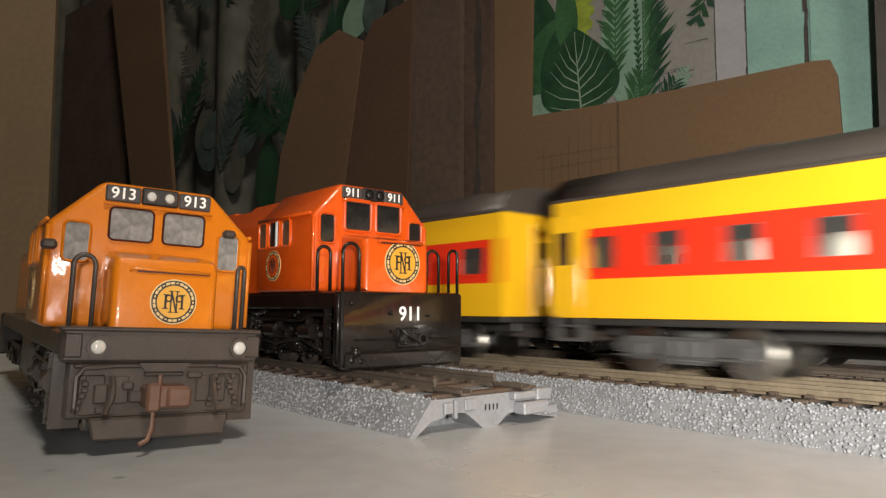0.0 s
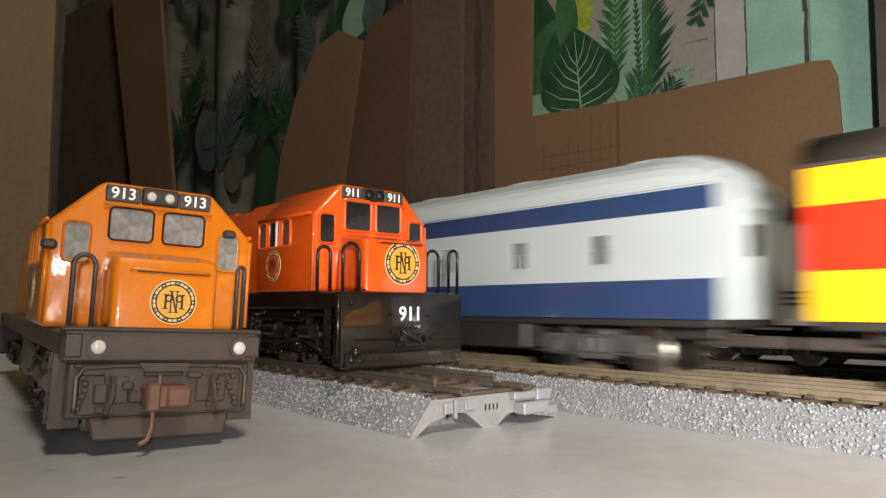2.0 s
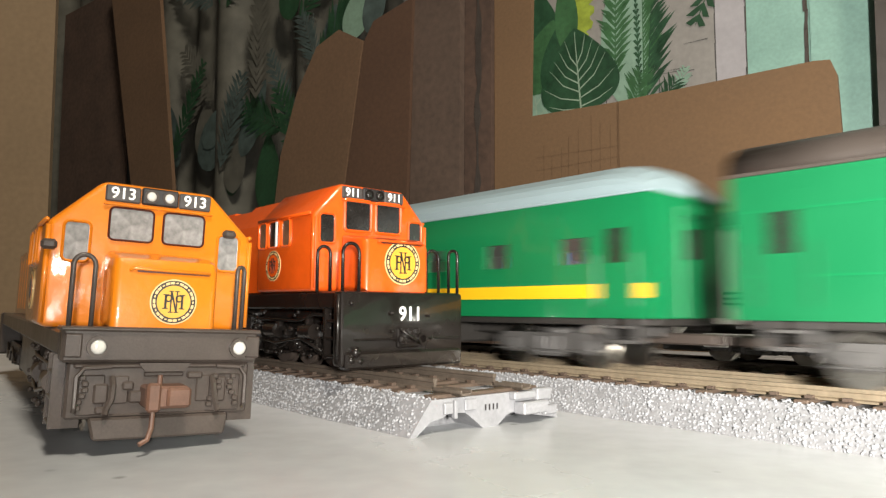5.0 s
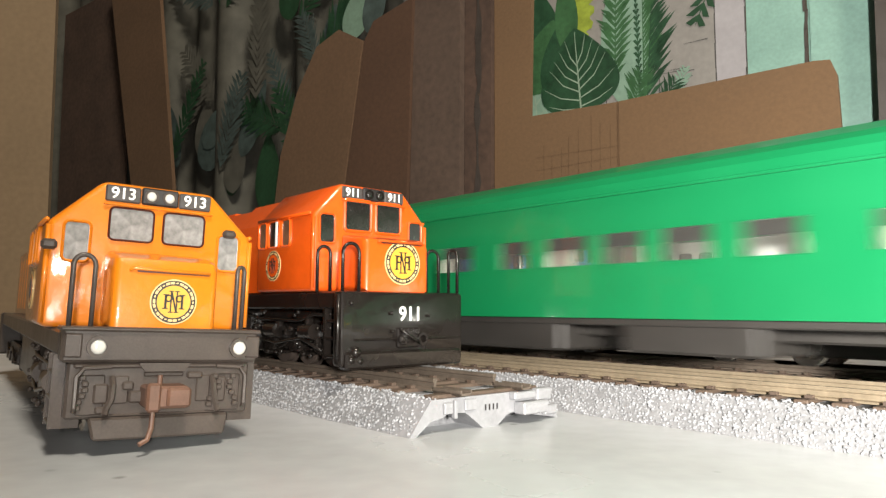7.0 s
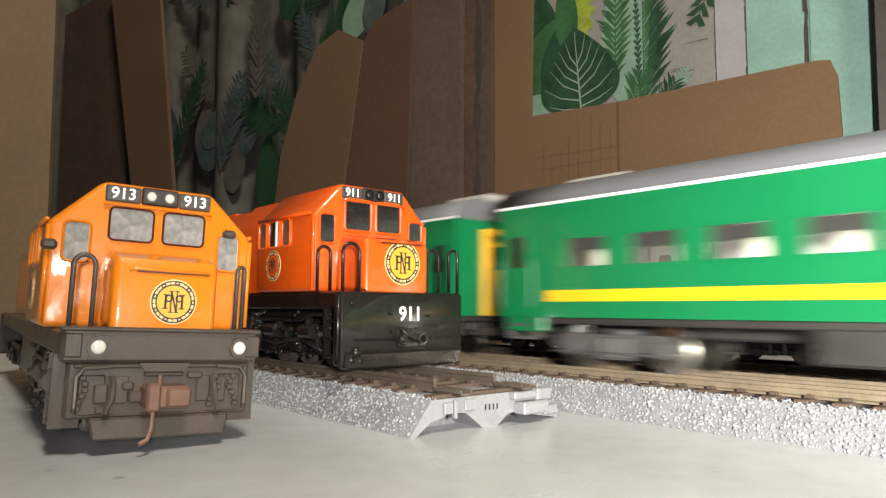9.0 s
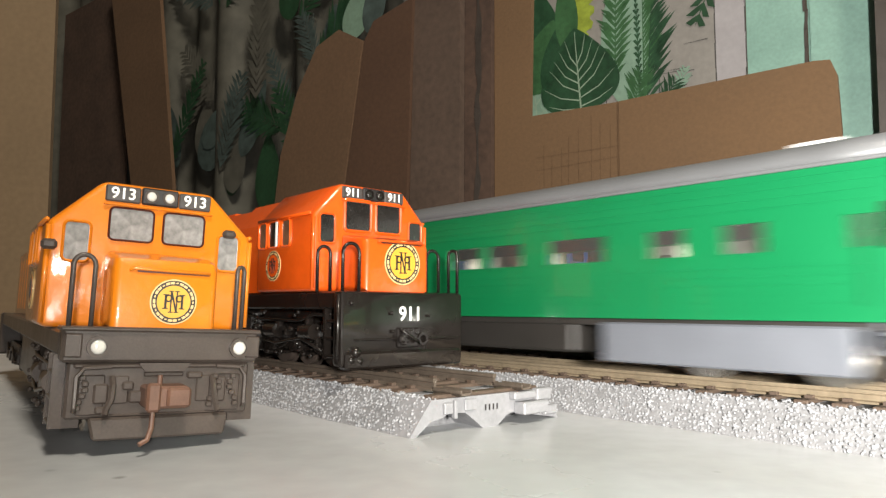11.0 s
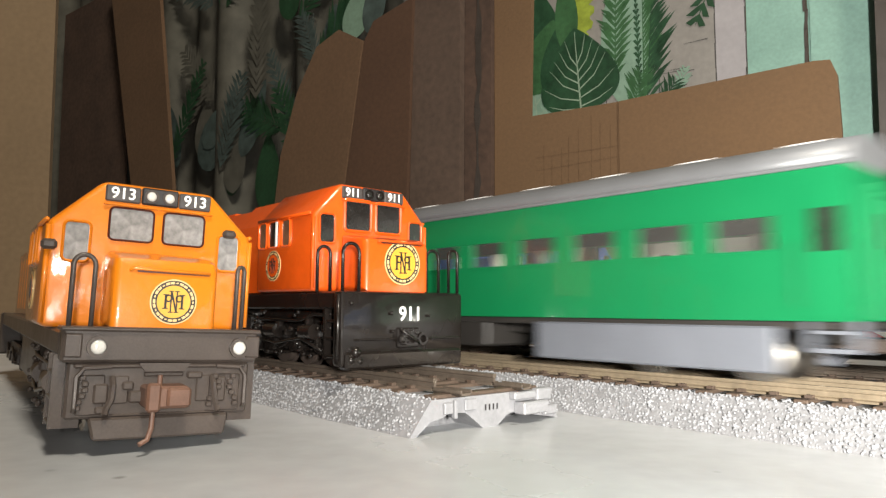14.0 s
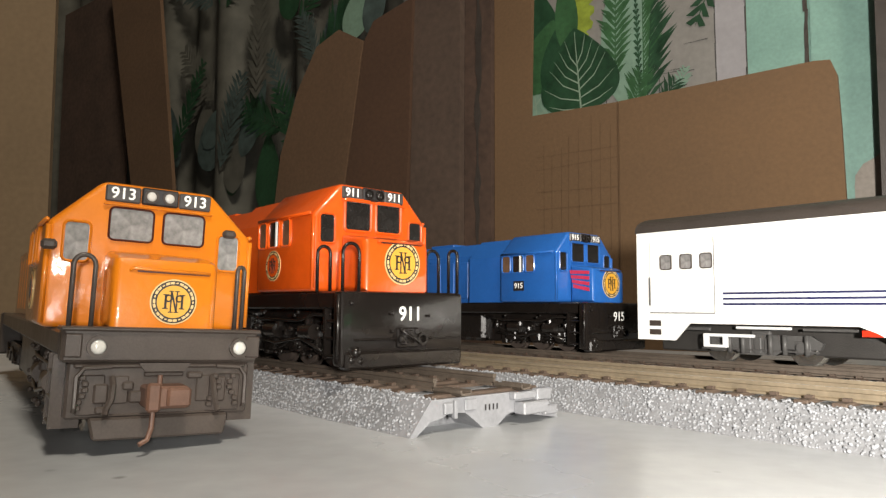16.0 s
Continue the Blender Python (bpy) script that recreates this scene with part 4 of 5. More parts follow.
        for x, z in ((-12, 9.6), (-15, 6.2), (-19.5, 11.0), (-30, 8.2), (-34.5, 10.0), (-47, 9.2)):
            part("valve", boxes((x - 0.9, x + 0.9, y - 0.9, y + 1.1, z - 1.1, z + 1.1), bevel=0.45), low, ob)
    rng = random.Random(21)
    for i in range(34):
        x, z, r = -8 - 1.45 * i + rng.uniform(-1, 1), rng.choice((3.4, 5.4, 7.2, 9.4, 11.2, 13.0)) + rng.uniform(-0.6, 0.6), rng.uniform(0.35, 0.65)
        for side in (-1, 1):
            bm = bmesh.new()
            bmesh.ops.create_uvsphere(bm, u_segments=12, v_segments=8, radius=r * MM)
            part("bolt_head", bm, low, ob, smooth=True, at=Matrix.Translation(Vector((x, side * 15.2, z)) * MM))
    loco_truck(ob, -28, low)
    loco_truck(ob, -136, low)
    if decal:
        for side in (-1, 1):
            bm = bmesh.new()
            for j in range(4):
                z = 23.6 + j * 1.75
                prism(bm, [(-13.6 + 0.5 * (3 - j), z), (-4.9, z - 1.4 + j * 0.35), (-4.9, z - 0.1 + j * 0.3), (-13.8 + 0.5 * (3 - j), z + 1.35)], side * 9.45, side * 9.76, "y")
            part("wing_decal", bm, DECAL, nose, "magenta red striped decal")
    return ob


def on_line(q, away, z):
    return Matrix.Translation(ALONG * q + AWAY * away + Vector((0, 0, z))) @ pose(0, 0, 0, 0, 0, TURN)


locomotive(VERMILION, BLACK, "911", "vermilion orange model locomotive with glossy black frame on the siding track", on_line(-0.1295, 0.1012, RAILTOP), GLASSDARK,
           rails=((-1.8, -16.6, -1.8, -12.2, 28.9), (-12.6, -16.6, -12.6, -13.1, 28.9), (-1.2, 17.2, -3.6, 16.4, 29.0), (-6.0, 15.1, -6.0, 11.0, 29.0)))
# this one stands on the bare table, leaning a little
locomotive(ORANGE, DARK, "913", "orange model locomotive with dark grey frame, standing on the bare table", 
           pose(-0.0469, 0.1180, 0.0014, 0, 0, -55.1) @ pose(0, 0, 0, -2.0, 0.6, 0), GLASSMILK, front="detailed", mark=(3.7, 23.4), line_z=28.2, cab_half=18.0, nose_half=8.8, rails=((-1.8, -14.9, -1.8, -11.7, 30.4), (-1.8, 11.7, -2.6, 13.2, 30.2)))
locomotive(BLUE, BLACK, "915", "blue model locomotive with dark frame coupled to a white van", on_line(-0.1512, 0.216, 0.0084), GLASSDARK, decal=True)

# ---- coaches ----
HALF = 16.4
LEAD = 14.0
BOTTOM, EAVE = 12.3, 41.0


def roof_mesh(length, rise, dome, mat, half=HALF, eave=EAVE, monitor=0.0):
    bm = bmesh.new()
    stations = [(-length / 2 + length * i / 12, 1.0) for i in range(13)]
    if dome:
        ease = [(0.0, 0.15), (2.0, 0.5), (5.0, 0.75), (9.0, 0.92), (14.0, 1.0)]
        stations = [(-length / 2 + a, k) for a, k in ease] + [(length / 2 - a, k) for a, k in reversed(ease)]
    rings, n = [], 14
    for x, k in stations:
        ring = []
        for i in range(n + 1):
            a = math.pi * i / n
            u = -(half + 0.5) * math.cos(a)
            v = rise * math.sin(a) ** 0.8 * k
            if monitor and 0.62 * half > abs(u):
                v += monitor * k
            ring.append(bm.verts.new(Vector((x, u, eave - 0.2 + v)) * MM))
        rings.append(ring)
    for r0, r1 in zip(rings, rings[1:]):
        for i in range(n):
            bm.faces.new((r0[i], r0[i + 1], r1[i + 1], r1[i]))
        bm.faces.new((r0[0], r1[0], r1[n], r0[n]))
    bm.faces.new(rings[0][::-1])
    bm.faces.new(rings[-1])
    return bm


def spans(length, wins):
    """What is left of a coach side between its window openings."""
    out, x = [], -length / 2
    for a, b in sorted(wins):
        out.append((x, a))
        x = b
    out.append((x, length / 2))
    return out


def car_truck(parent, x, mat):
    bm = bmesh.new()
    box(bm, -3, 3, -11, 11, 5.5, 9.6, 0.5)
    ob = part("truck", bm, mat, parent, at=Matrix.Translation(Vector((x, 0, 0)) * MM))
    for dx in (-12.5, 12.5):
        wheelset(ob, dx, 5.0, 8.3, STEEL)
    for side in (-1, 1):
        y = side * 12.0
        bm = bmesh.new()
        prism(bm, [(-18, 6.4), (-15, 8.4), (15, 8.4), (18, 6.4), (17, 4.6), (8, 4.6), (5, 2.6), (-5, 2.6), (-8, 4.6), (-17, 4.6)], y - 0.9, y + 0.9, "y")
        for dx in (-12.5, 12.5):
            box(bm, dx - 2.3, dx + 2.3, y - 1.1, y + 1.5, 3.2, 7.2, 0.4)
            disc(bm, (dx, y + side * 1.0, 5.2), 1.4, side * 0.9, "y", 12)
        for dx in (-3, 0, 3):
            box(bm, dx - 1.1, dx + 1.1, y - 1.2, y + 1.4, 3.0, 7.8, 0.3)
        rod(bm, [(-17, y + side * 1.4, 4.0), (17, y + side * 1.4, 4.0)], 0.3)
        part("sideframe", bm, mat, ob)
    return ob


def coach(label, length, bands, wins, roof, z=(24.8, 32.2), rise=7.4, dome=False, monitor=0.0, truck=GREY, under=(), end_mat=None, gang_mat=None, eave_mat=None,
          doors=(), door_mat=None, vents=(), vent_mat=PALE, badges=(), stripe=(), skirts=(), skirt_mat=None, door_win=True, gutter=None):
    """A coach: x runs forward, z = 0 is the rail. bands: (z0, z1, paint) from sill to eave; wins: (x0, x1) from the front end. Millimetres."""
    length -= LEAD
    body = length - 4.0
    wins = [(a - LEAD, b - LEAD) for a, b in wins if a - LEAD > 5]
    doors = [dx if dx < 30 else dx - LEAD for dx in doors]
    vents = [(a - LEAD, b, c) for a, b, c in vents if a - LEAD > 6]
    badges = [(a - LEAD, b, c) for a, b, c in badges]
    under = [(a - LEAD, b - LEAD, *c) for a, b, *c in under]
    skirts = [(max(3, a - LEAD), b - LEAD if b > 20 else b, *c) for a, b, *c in skirts]
    stripe = [(z0, z1, max(2.5, a - LEAD if a > 5 else a), b - LEAD, c) for z0, z1, a, b, c in stripe]
    ob = thing("model_coach", label, "model coach", "coaches of the moving train")
    front = length / 2
    local = [(front - b, front - a) for a, b in wins]
    for z0, z1, mat in bands:
        for side in (-1, 1):
            y0, y1 = sorted((side * HALF, side * (HALF - 1.0)))
            bm = bmesh.new()
            lo, hi = max(z0, z[0]), min(z1, z[1])
            if lo < hi:
                if z0 < lo:
                    box(bm, -body / 2, body / 2, y0, y1, z0, lo)
                if hi < z1:
                    box(bm, -body / 2, body / 2, y0, y1, hi, z1)
                for a, b in spans(body, local):
                    box(bm, a, b, y0, y1, lo, hi)
            else:
                box(bm, -body / 2, body / 2, y0, y1, z0, z1)
            part("side_panel", bm, mat, ob)
    if local:
        for side in (-1, 1):
            y0, y1 = sorted((side * (HALF - 1.0), side * (HALF - 1.25)))
            bm = bmesh.new()
            for a, b in spans(body - 3, local):
                box(bm, a, b, y0, y1, z[0], z[1])
            box(bm, -body / 2 + 1.5, body / 2 - 1.5, y0, y1, BOTTOM + 0.5, z[0])
            part("inner_lining", bm, CREAM, ob, "pale unpainted inner wall")
            # dark strip that paints the unlit upper interior
            part("upper_lining", boxes((-body / 2 + 1.5, body / 2 - 1.5, y0, y1, z[1], EAVE - 0.4)), UNDER, ob, "inner wall above the windows, painted dark for the shade inside")
        for a, b in local:
            for side in (-1, 1):
                y = side * (HALF - 0.55)
                rim = bmesh.new()
                for r in ((a, a + 0.35, *z), (b - 0.35, b, *z), (a, b, z[0], z[0] + 0.4), (a, b, z[1] - 0.35, z[1])):
                    box(rim, r[0], r[1], y - 0.75, y + 0.75, r[2], r[3])
                fr = part("window", rim, bands[0][2] if len(bands) == 1 else bands[-1][2] if gutter is None else gutter, ob)
                part("pane", boxes((a, b, y - 0.12, y + 0.12, *z)), PANE, fr).visible_shadow = False
    for sx in (-1, 1):
        x = sx * (body / 2 - 0.6)
        bm = bmesh.new()
        arch = [(-HALF + 1, BOTTOM), (-HALF + 1, EAVE)] + [(-(HALF - 1) * math.cos(math.pi * i / 8), EAVE + (rise - 1.4) * (0.15 if dome else 1.0) * math.sin(math.pi * i / 8)) for i in range(1, 8)] + [(HALF - 1, EAVE), (HALF - 1, BOTTOM)]
        prism(bm, arch, x - 0.6, x + 0.6, "x")
        end = part("end_wall", bm, end_mat or bands[-1][2], ob)
        bm = bmesh.new()
        xo = sx * body / 2
        for r in ((-6.4, -4.6, BOTTOM, 37), (4.6, 6.4, BOTTOM, 37), (-6.4, 6.4, 36, 38.2)):
            box(bm, min(xo, xo + sx * 1.7), max(xo, xo + sx * 1.7), *r, 0.3)
        part("gangway", bm, gang_mat or end_mat or bands[-1][2], end, "gangway surround")
        part("end_door", boxes((min(xo, xo + sx * 0.5), max(xo, xo + sx * 0.5), -4.6, 4.6, BOTTOM, 36)), gang_mat or end_mat or bands[-1][2], end)
        part("door_glass", boxes((min(xo, xo + sx * 0.75), max(xo, xo + sx * 0.75), -2.4, 2.4, 26, 33)), GLASSDARK, end)
        part("coupler", boxes((*sorted((sx * (body / 2 - 12), sx * (body / 2 + 7.9))), -1.4, 1.4, 6.2, 8.8), bevel=0.4), DARK, ob)
    for dx in doors:
        for side in (-1, 1):
            x = front - dx
            y0, y1 = sorted((side * (HALF - 0.4), side * (HALF + 0.28)))
            bm = bmesh.new()
            for r in ((x - 4.2, x - 2.3, 13, 37), (x + 2.3, x + 4.2, 13, 37), (x - 2.3, x + 2.3, 13, 25), (x - 2.3, x + 2.3, 33, 37)):
                box(bm, r[0], r[1], y0, y1, r[2], r[3])
            d = part("door", bm, door_mat or bands[-1][2], ob)
            if door_win:
                part("pane", boxes((x - 2.3, x + 2.3, min(y0, y1), min(y0, y1) + 0.3, 25, 33)), GLASSDARK, d)
            bm = bmesh.new()
            for hx in (-5.4, 5.4):
                rod(bm, [(x + hx, side * (HALF + 0.7), 15), (x + hx, side * (HALF + 0.7), 27)], 0.22)
            part("grab_rail", bm, door_mat or bands[-1][2], d)
            part("door_step", boxes((x - 4, x + 4, side * 14 - 2, side * 14 + 2, 6.6, 7.4), (x - 4, x + 4, side * 14 - 2, side * 14 + 2, 10, 10.6), (x - 4.2, x - 3.6, side * 14 - 2, side * 14 + 2, 6.6, 12.4), (x + 3.6, x + 4.2, side * 14 - 2, side * 14 + 2, 6.6, 12.4)), truck, ob)
    part("centre_sill", boxes((-body / 2 + 6, body / 2 - 6, -4.5, 4.5, 7.6, 11.0), bevel=0.5), UNDER, ob)
    part("underframe", boxes((-body / 2 + 1, body / 2 - 1, -14.5, 14.5, 10.6, BOTTOM + 0.4), bevel=0.3), UNDER, ob)
    rf = part("roof", roof_mesh(body + 0.6, rise, dome, roof, monitor=monitor), roof, ob, smooth=True)
    rf.data.polygons.foreach_set("use_smooth", [not monitor and len(p.vertices) == 4 and abs(p.normal.z) > 0.05 for p in rf.data.polygons])
    bm = bmesh.new()
    for side in (-1, 1):
        box(bm, -body / 2 - 0.2, body / 2 + 0.2, side * (HALF + 0.35) - 0.35, side * (HALF + 0.35) + 0.35, EAVE - 0.5, EAVE + 0.25, 0.15)
    part("gutter", bm, eave_mat or roof, rf)
    for vx, vl, vz in vents:
        bm = bmesh.new()
        x = front - vx
        box(bm, x - vl / 2, x + vl / 2, -4.5, 4.5, EAVE + rise - 1.5, EAVE + rise + vz, 0.6)
        part("roof_vent", bm, vent_mat, rf)
    for a, b, z0, z1, mat in under:
        part("underfloor_box", boxes((front - b, front - a, -13.6, 13.6, z0, z1), bevel=0.6), mat, ob)
    for a, b, z0, z1, mat in skirts:
        for side in (-1, 1):
            y0, y1 = sorted((side * 13.8, side * 15.9))
            part("skirt_panel", boxes((front - b, front - a, y0, y1, z0, z1), bevel=0.4), mat, ob)
    for z0, z1, a, b, mat in stripe:
        for side in (-1, 1):
            y0, y1 = sorted((side * (HALF - 0.3), side * (HALF + 0.12)))
            part("stripe", boxes((front - b, front - a, y0, y1, z0, z1)), mat, ob)
    for bx, bz, r in badges:
        for side in (-1, 1):
            badge(ob, facing((front - bx, side * (HALF + 0.13), bz), (0, side, 0)), r)
    for x in (body / 2 - 33, -body / 2 + 33):
        car_truck(ob, x, truck)
    return ob


def row(a, pitch, width, count):
    return [(a + pitch * i, a + pitch * i + width) for i in range(count)]


YRBANDS = [(BOTTOM, 21.4, YELLOW), (21.4, 33.4, RED), (33.4, EAVE, YELLOW)]
VENTS5 = [(30 + i * 35, 8, 0.8) for i in range(6)]


def yellow_coach(length, label, wins, red, toilet=None):
    ob = coach(label, length, YRBANDS, wins, ROOFDARK, z=(23.6, 31.6), rise=8.0, doors=(9, length - red[2]) if red[0] > 9 else (length - red[2],), door_mat=YELLOW, gutter=RED, vents=[(40 + i * 45, 9, 0.5) for i in range(5)], vent_mat=ROOFDARK,
               under=((95, 127, 4.5, 11, UNDER), (140, 165, 4.0, 11, UNDER)))
    for a, b in ((2, red[0] + LEAD), (length - red[1], length - red[1] + 8)):
        for side in (-1, 1):
            y0, y1 = sorted((side * (HALF - 0.3), side * (HALF + 0.1)))
            part("end_panel", boxes(((length + LEAD) / 2 - b, (length + LEAD) / 2 - max(a, 2 + LEAD), y0, y1, 21.3, 33.5)), YELLOW, ob, "yellow panel at the coach end")
    if toilet:
        for side in (-1, 1):
            y0, y1 = sorted((side * (HALF - 0.2), side * (HALF + 0.35)))
            part("wall_patch", boxes(((length + LEAD) / 2 - toilet - 4.5, (length + LEAD) / 2 - toilet + 4.5, y0, y1, 12.6, 22.4), bevel=0.2), CREAM, ob, "cream notice plate")
    return ob


def blinds(ob, length, wins, z):
    """Drawn cream blinds just inside some windows."""
    for a, b in wins:
        for side in (-1, 1):
            y0, y1 = sorted((side * (HALF - 1.65), side * (HALF - 1.4)))
            part("window_blind", boxes(((length + LEAD) / 2 - b - 0.6, (length + LEAD) / 2 - a + 0.6, y0, y1, z[0] - 0.6, z[1] + 0.6)), CREAM, ob, "drawn cream window blind")


TRAIN = []
# (coach, distance in millimetres of its front end behind the first joint, its length)
TRAIN.append((yellow_coach(268, "yellow model coach with red window band and dark brown roof", row(28, 16.9, 8.6, 14), (18, 12, 5)), -268.0, 268))
TRAIN.append((yellow_coach(268.2, "yellow model coach with red window band, dark roof and cream plate", row(22.7, 23.8, 11, 9), (6, 36, 32), toilet=143), 0.0, 268.2))
TRAIN.append((coach("white model coach with navy blue bands and white domed roof", 269.4, [(BOTTOM, 20.8, NAVY), (20.8, 35.3, COACHWHITE), (35.3, 40.2, NAVY), (40.2, EAVE, COACHWHITE)],
                    [(c - 2.7, c + 2.7) for c in (44.5, 70, 98.5, 113, 131, 145, 162, 173, 191.5, 203, 226)], COACHWHITE, z=(24.4, 31.8), rise=8.6, dome=True, monitor=0.7,
                    doors=(), door_mat=COACHWHITE, under=((110, 160, 3.0, 12.0, UNDER), (70, 98, 4, 11, UNDER)), gutter=COACHWHITE, vents=[(40 + i * 40, 8, 1.0) for i in range(6)], vent_mat=COACHWHITE, end_mat=COACHWHITE), 268.2, 269.4))
TRAIN.append((coach("green model coach with small windows and dark roof", 268.3, [(BOTTOM, 20.4, DKGREEN), (20.4, EAVE, DKGREEN)], row(33, 13.6, 7.2, 15), ROOFDARK, z=(25.0, 31.6), rise=8.2,
                    doors=(12, 256), stripe=((20.5, 20.9, 4, 264, GREEN), (33.2, 33.6, 4, 264, GREEN)), under=((98, 124, 5, 11.5, UNDER), (140, 176, 4, 11.5, UNDER)), vents=[(40 + i * 38, 10, 0.6) for i in range(6)], vent_mat=ROOFDARK), 537.6, 268.3))
TRAIN.append((coach("green model coach with yellow stripe and pale ice blue roof", 268.3, [(BOTTOM, EAVE, GREEN)], row(33, 25.9, 9, 9), ICE, z=(24.7, 31.8), rise=8.4, dome=True, monitor=0.6,
                    doors=(11, 257), gutter=GREEN, truck=GREY, stripe=((16.9, 20.2, 14, 257, YELLOW),), under=((84, 118, 4.5, 11.5, UNDER), (136, 186, 5.0, 11.5, UNDER))), 805.9, 268.3))
TRAIN.append((coach("plain green model coach with wide windows and green roof", 270.5, [(BOTTOM, EAVE, GREEN)], [(28, 39), (50, 62), (66, 78), (90, 102), (108, 120), (124, 136), (139, 153), (158, 169), (179, 194), (208, 220), (232, 243)], GREEN, z=(24.4, 32.2), rise=8.6, dome=True, monitor=0.6,
                    doors=(12, 259), vents=[(110 + i * 26, 9, 0.4) for i in range(5)], vent_mat=GREEN, under=((100, 132, 4.6, 12, UNDER), (150, 200, 4.0, 12, UNDER))), 1074.2, 270.5))
TRAIN.append((coach("green model coach with yellow stripe, round badges and silver roof", 286.2, [(BOTTOM, EAVE, GREEN)], row(24.6, 18.8, 12.6, 13), ROOFGREY, z=(24.2, 31.8), rise=7.2,
                    doors=(8, 278), gutter=GREEN, badges=((165, 16.2, 5.0),), stripe=((16.2, 19.0, 20, 268, YELLOW),), under=((70, 130, 4, 11.5, UNDER), (140, 206, 4, 11.5, UNDER)), vents=((262, 18, 0.7),), vent_mat=ROOFPALE, eave_mat=PALE,
                    skirts=((3, 16, 8.6, 12.6, GREEN), (270, 283, 8.6, 12.6, GREEN))), 1344.7, 286.2))
TRAIN.append((coach("green model coach with yellow stripe, yellow end and silver roof", 254.9, [(BOTTOM, EAVE, GREEN)], [(29, 34)] + row(48, 18.7, 11.4, 10), ROOFGREY, z=(24.2, 31.8), rise=7.2,
                    doors=(9, 246), gutter=GREEN, gang_mat=YELLOW, stripe=((16.2, 19.0, 20, 236, YELLOW),), under=((80, 170, 4, 11.5, UNDER),), vents=((24, 18, 1.0), (230, 18, 0.9)), vent_mat=ROOFPALE, eave_mat=PALE), 1630.9, 254.9))
TRAIN.append((coach("green ribbed model coach with silver roof and white underfloor fairings", 249.0, [(BOTTOM, EAVE, GREEN)], [(22, 30), (45, 54), (62, 71), (82, 100), (108, 122), (123.5, 137), (150, 157), (163, 171), (181, 189), (199, 206), (219, 225.5)], ROOFGREY, z=(25.0, 31.6), rise=6.6,
                    doors=(8, 240), under=((94, 148, 3.8, 11.6, UNDER),), skirts=((150, 184, 4.6, 11.8, PALE), (186, 238, 2.4, 11.4, LIGHTGREY), (30, 84, 2.4, 11.4, LIGHTGREY)), vents=((213, 9, 0.8), (40, 9, 0.8)), truck=LIGHTGREY,
                    stripe=[(14 + i * 1.7, 14.35 + i * 1.7, 3, 245, GREEN) for i in range(6)] + [(34 + i * 1.7, 34.35 + i * 1.7, 3, 245, GREEN) for i in range(4)]), 1885.8, 249.0))
BLUEWINS = [(25, 43), (46.5, 69.5), (72, 95), (97, 120), (123, 142), (147, 166), (182, 194), (201, 213), (221, 234), (239, 259)]
TRAIN.append((coach("blue model coach with cream stripes, wide windows and cream roof", 284.3, [(BOTTOM, 13.0, COACHBLUE), (13.0, 14.1, CREAM), (14.1, 20.8, COACHBLUE), (20.8, 21.7, CREAM), (21.7, EAVE, COACHBLUE)],
                    BLUEWINS, ROOFPALE, z=(25.0, 32.4), rise=8.2, dome=True,
                    doors=(274,), gutter=COACHBLUE, under=((96, 128, 4.5, 11.5, UNDER), (146, 190, 5.2, 11.5, UNDER))), 2140.6, 284.3))
blinds(TRAIN[-1][0], 284.3, [BLUEWINS[i] for i in (1, 2, 3, 9)], (25.0, 32.4))
TRAIN.append((coach("green model coach with sliding windows, grey roof and pale vents", 270.5, [(BOTTOM, EAVE, GREEN)], row(11.6, 17.9, 12.6, 14) + [(260, 265)], ROOFGREY, z=(25.4, 32.6), rise=7.0,
                    doors=(6,), vents=[(28 + i * 24, 9, 0.35) for i in range(10)], under=((110, 140, 4, 11.8, UNDER),), truck=LIGHTGREY,
                    skirts=((212, 254, 2.2, 11.2, LIGHTGREY), (30, 90, 2.2, 11.2, LIGHTGREY))), 2424.9, 270.5))


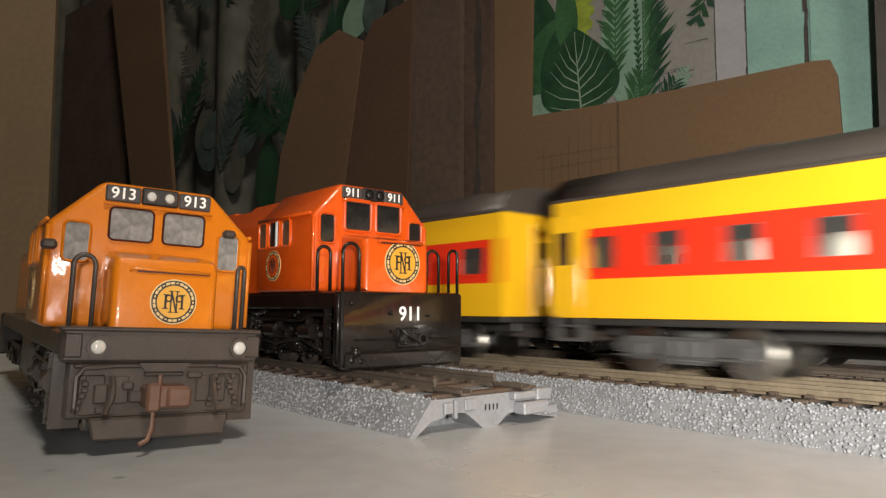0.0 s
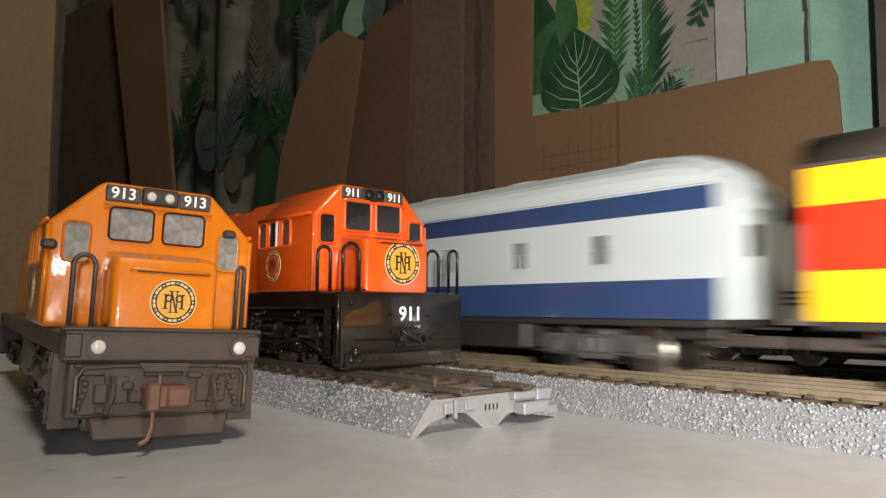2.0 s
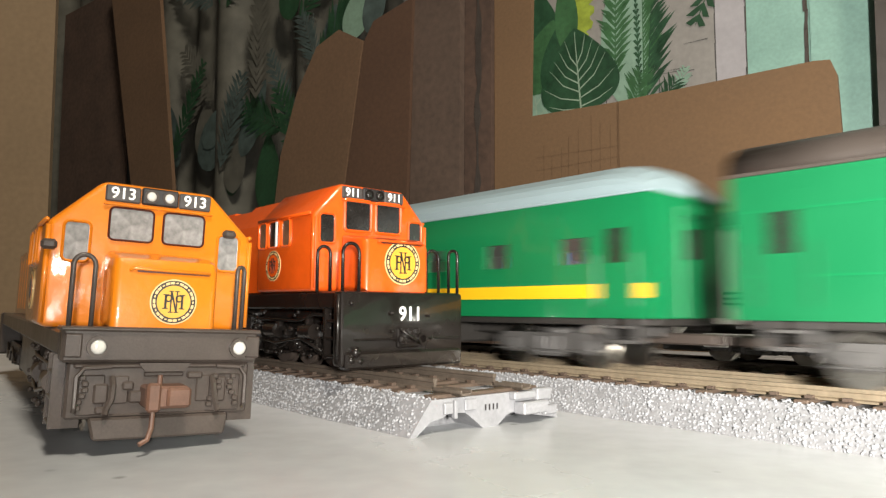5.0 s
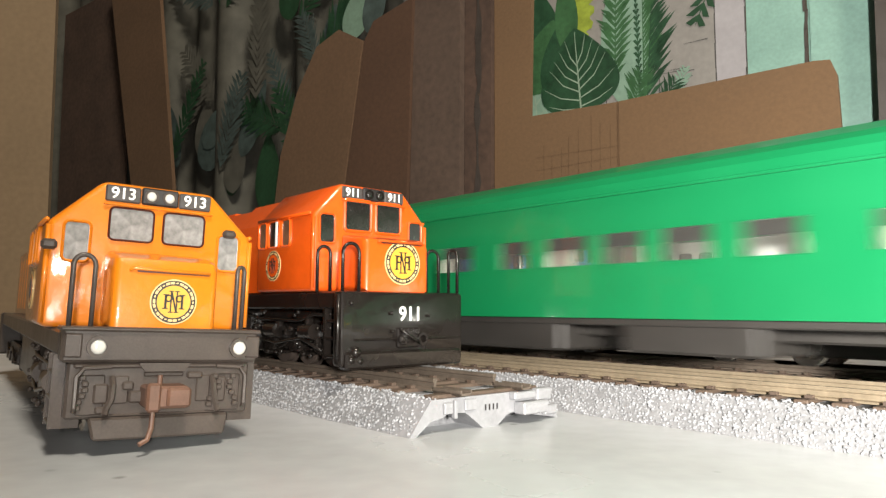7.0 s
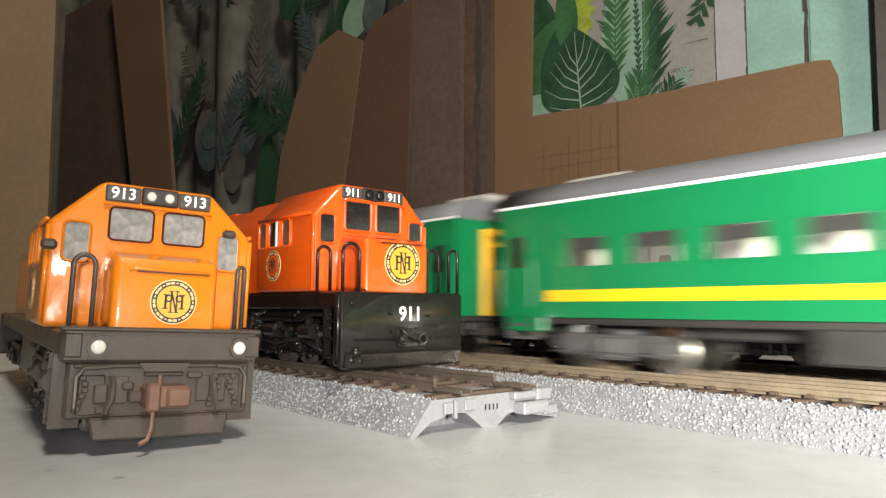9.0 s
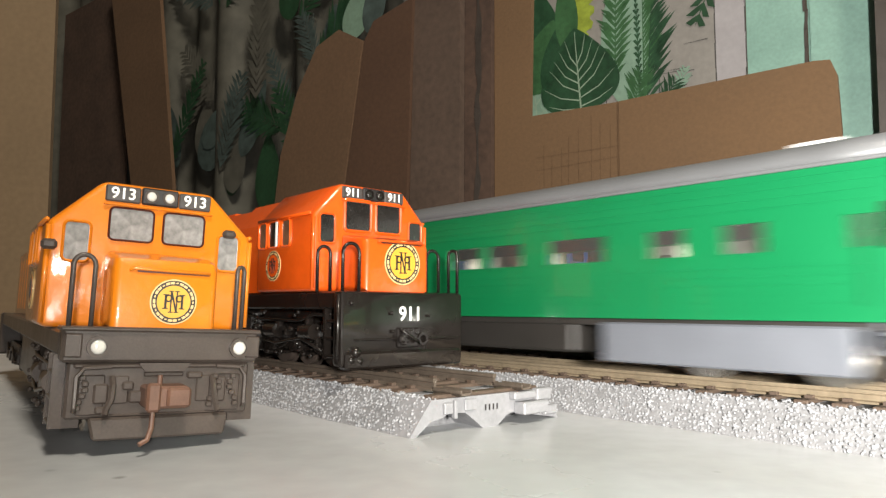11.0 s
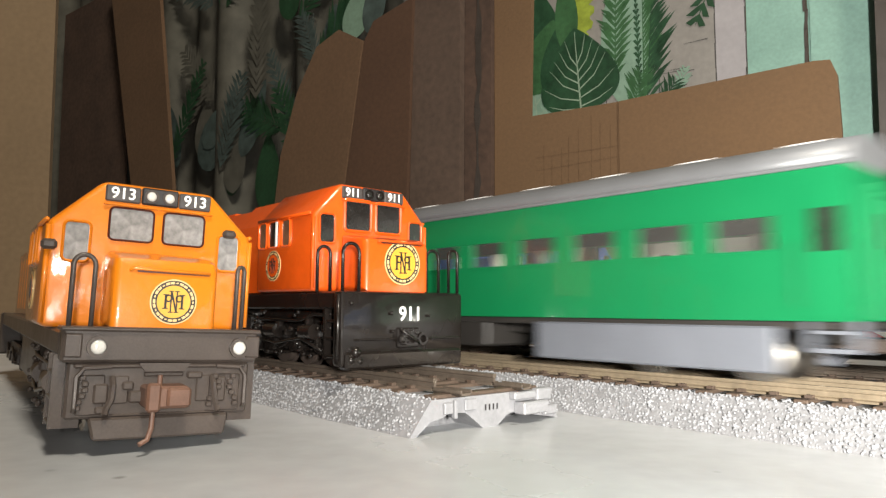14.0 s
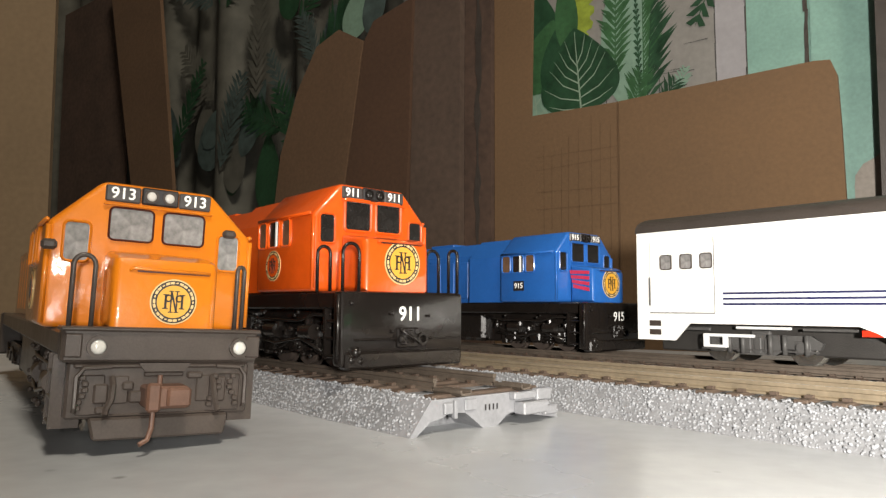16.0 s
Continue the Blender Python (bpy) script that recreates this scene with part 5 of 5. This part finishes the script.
def white_van():
    """The standing white van behind the running line."""
    L = 200
    ob = thing("model_van", "white model baggage van with black roof and navy pinstripes", "model van", at=on_line(-0.1318 + L / 2 * MM, 0.216, 0.0084))
    for side in (-1, 1):
        y0, y1 = sorted((side * 15.4, side * 16.0))
        bm = bmesh.new()
        x0 = -L / 2
        low, arch = 6.0, 11.4
        prism(bm, [(x0, low), (x0 + 13.5, low), (x0 + 18.5, arch), (x0 + 66, arch), (x0 + 70, arch - 1.6), (x0 + 75, low + 1), (x0 + 76.5, low), (L / 2 - 76.5, low), (L / 2 - 66, arch), (L / 2 - 18.5, arch), (L / 2 - 13.5, low), (L / 2, low), (L / 2, 40.9), (x0, 40.9)], y0, y1, "y")
        part("side_panel", bm, WHITE, ob)
        for dx in (16.0,):
            x = x0 + dx
            bm = bmesh.new()
            yo0, yo1 = sorted((side * 15.9, side * 16.35))
            for r in ((x - 10.8, x + 10.8, 15.2, 28.3), (x - 10.8, x + 10.8, 33.0, 37.6), (x - 10.8, x - 7.4, 28.3, 33.0), (x - 3.0, x - 0.4, 28.3, 33.0), (x + 4.0, x + 6.6, 28.3, 33.0), (x + 10.4, x + 10.8, 28.3, 33.0)):
                box(bm, r[0], r[1], yo0, yo1, r[2], r[3])
            d = part("sliding_door", bm, WHITE, ob, "white sliding door with three small windows")
            for c in (-5.2, 1.8, 8.5):
                window(d, facing((x + c, side * 16.1, 30.65), (0, side, 0)), 3.6, 4.2, GLASSMILK, DARK, 0.35)
            bm = bmesh.new()
            rod(bm, [(x - 10.9, side * 16.4, 14.6), (x + 11, side * 16.4, 14.6)], 0.16)
            rod(bm, [(x + 11.1, side * 16.4, 14.6), (x + 11.1, side * 16.4, 37.8)], 0.12)
            rod(bm, [(x - 11.1, side * 16.4, 17), (x - 11.1, side * 16.4, 26)], 0.2)
            part("door_seam", bm, GREY, d, "grey door seam and handle")
        for z in (17.0, 18.6, 20.2):
            part("pinstripe", boxes((x0 + 29.5, L / 2 - 20, side * 16.0 - 0.12, side * 16.0 + 0.12, z, z + 0.65)), STRIPEBLUE, ob, "thin navy pinstripe")
        for z in (7.6, 10.4):
            part("step_hole", boxes((x0 + 4.4, x0 + 8.6, side * 16.0 - 0.1, side * 16.0 + 0.1, z, z + 1.8)), DARK, ob, "dark step opening")
        bm = bmesh.new()
        box(bm, x0 + 22.5, x0 + 30, side * 14.8 - 0.8, side * 14.8 + 0.8, 4.4, 5.2, 0.2)
        box(bm, x0 + 22.5, x0 + 24, side * 14.8 - 0.8, side * 14.8 + 0.8, 5.0, 8.0, 0.2)
        box(bm, x0 + 28.6, x0 + 30, side * 14.8 - 0.8, side * 14.8 + 0.8, 5.0, 8.0, 0.2)
        box(bm, x0 + 22.5, x0 + 38, side * 14.8 - 0.8, side * 14.8 + 0.8, 7.6, 8.5, 0.2)
        part("step_frame", bm, PALE, ob, "white stirrup step")
        part("reflector", boxes((x0 + 66.5, x0 + 71.5, side * 15.2 - 0.4, side * 15.2 + 0.2, 8.8, 10.4)), RED, ob, "small red marker")
    for sx in (-1, 1):
        part("end_wall", boxes((sx * (L / 2 - 0.6) - 0.6, sx * (L / 2 - 0.6) + 0.6, -15.4, 15.4, 6.0, 40.9)), WHITE, ob)
        part("gangway", boxes((sx * (L / 2 + 0.6) - 0.6, sx * (L / 2 + 0.6) + 0.6, -6, 6, 8, 36), bevel=0.3), DARK, ob)
    part("centre_sill", boxes((-L / 2 + 5, L / 2 - 5, -10, 10, 2.6, 11.6), bevel=0.5), UNDER, ob)
    part("floor_pan", boxes((-L / 2 + 1, L / 2 - 1, -15.3, 15.3, 11.2, 12.4)), DARK, ob)
    bm = roof_mesh(L + 0.8, 6.0, False, ROOFDARK, half=15.9, eave=40.9)
    part("roof", bm, ROOFDARK, ob, "black-brown arched roof", smooth=False)
    for x in (-L / 2 + 38, L / 2 - 38):
        car_truck(ob, x, GREY)
        for side in (-1, 1):
            for dx, z, w, h in ((-20, 9.8, 6, 0.5), (2, 10.4, 8, 0.4), (20, 10.2, 7, 0.4)):
                part("brake_rigging", boxes((x + dx - w, x + dx + w, side * 13.4 - 0.5, side * 13.4 + 0.5, z - h, z + h), bevel=0.2), PALE if dx == 2 else GREY, ob)
            for dx in (-8, -4, 4, 8, 14):
                part("spring", rod(bmesh.new(), [(x + dx, side * 13.6, 3.0), (x + dx, side * 13.7, 8.6)], 0.7, 8), GREY, ob, smooth=True)
    part("underfloor_box", boxes((-26, 26, -12, 12, 2.6, 11.4), bevel=0.5), DARK, ob)
    return ob


white_van()

# ---- the moving train ----
SPEED = [(0, .160), (1.75, .167), (3.33, .173), (5, .182), (6.3, .189), (7.7, .195), (9.1, .191), (10.5, .184), (12, .177), (13.6, .170), (16, .172)]


def motions():
    ts, vs = [a for a, _ in SPEED], [b for _, b in SPEED]
    fine = np.linspace(0, 16, 1601)
    v = np.interp(fine, ts, vs)
    run = np.concatenate([[0], np.cumsum((v[1:] + v[:-1]) / 2 * 0.01)])
    for ob, behind, length in TRAIN:
        rows = []
        for i in range(81):
            t = i * 0.2
            q = float(np.interp(t, fine, run)) - 0.1142 - (behind + (length + LEAD) / 2) * MM
            (a, _), (b, _) = oval(q + 0.36 * length * MM), oval(q - 0.36 * length * MM)
            c = (a + b) / 2
            rows.append((t, pose(c.x, c.y, RAILTOP, 0, 0, math.degrees(math.atan2(a.y - b.y, a.x - b.x)))))
        walk(ob, rows)


motions()
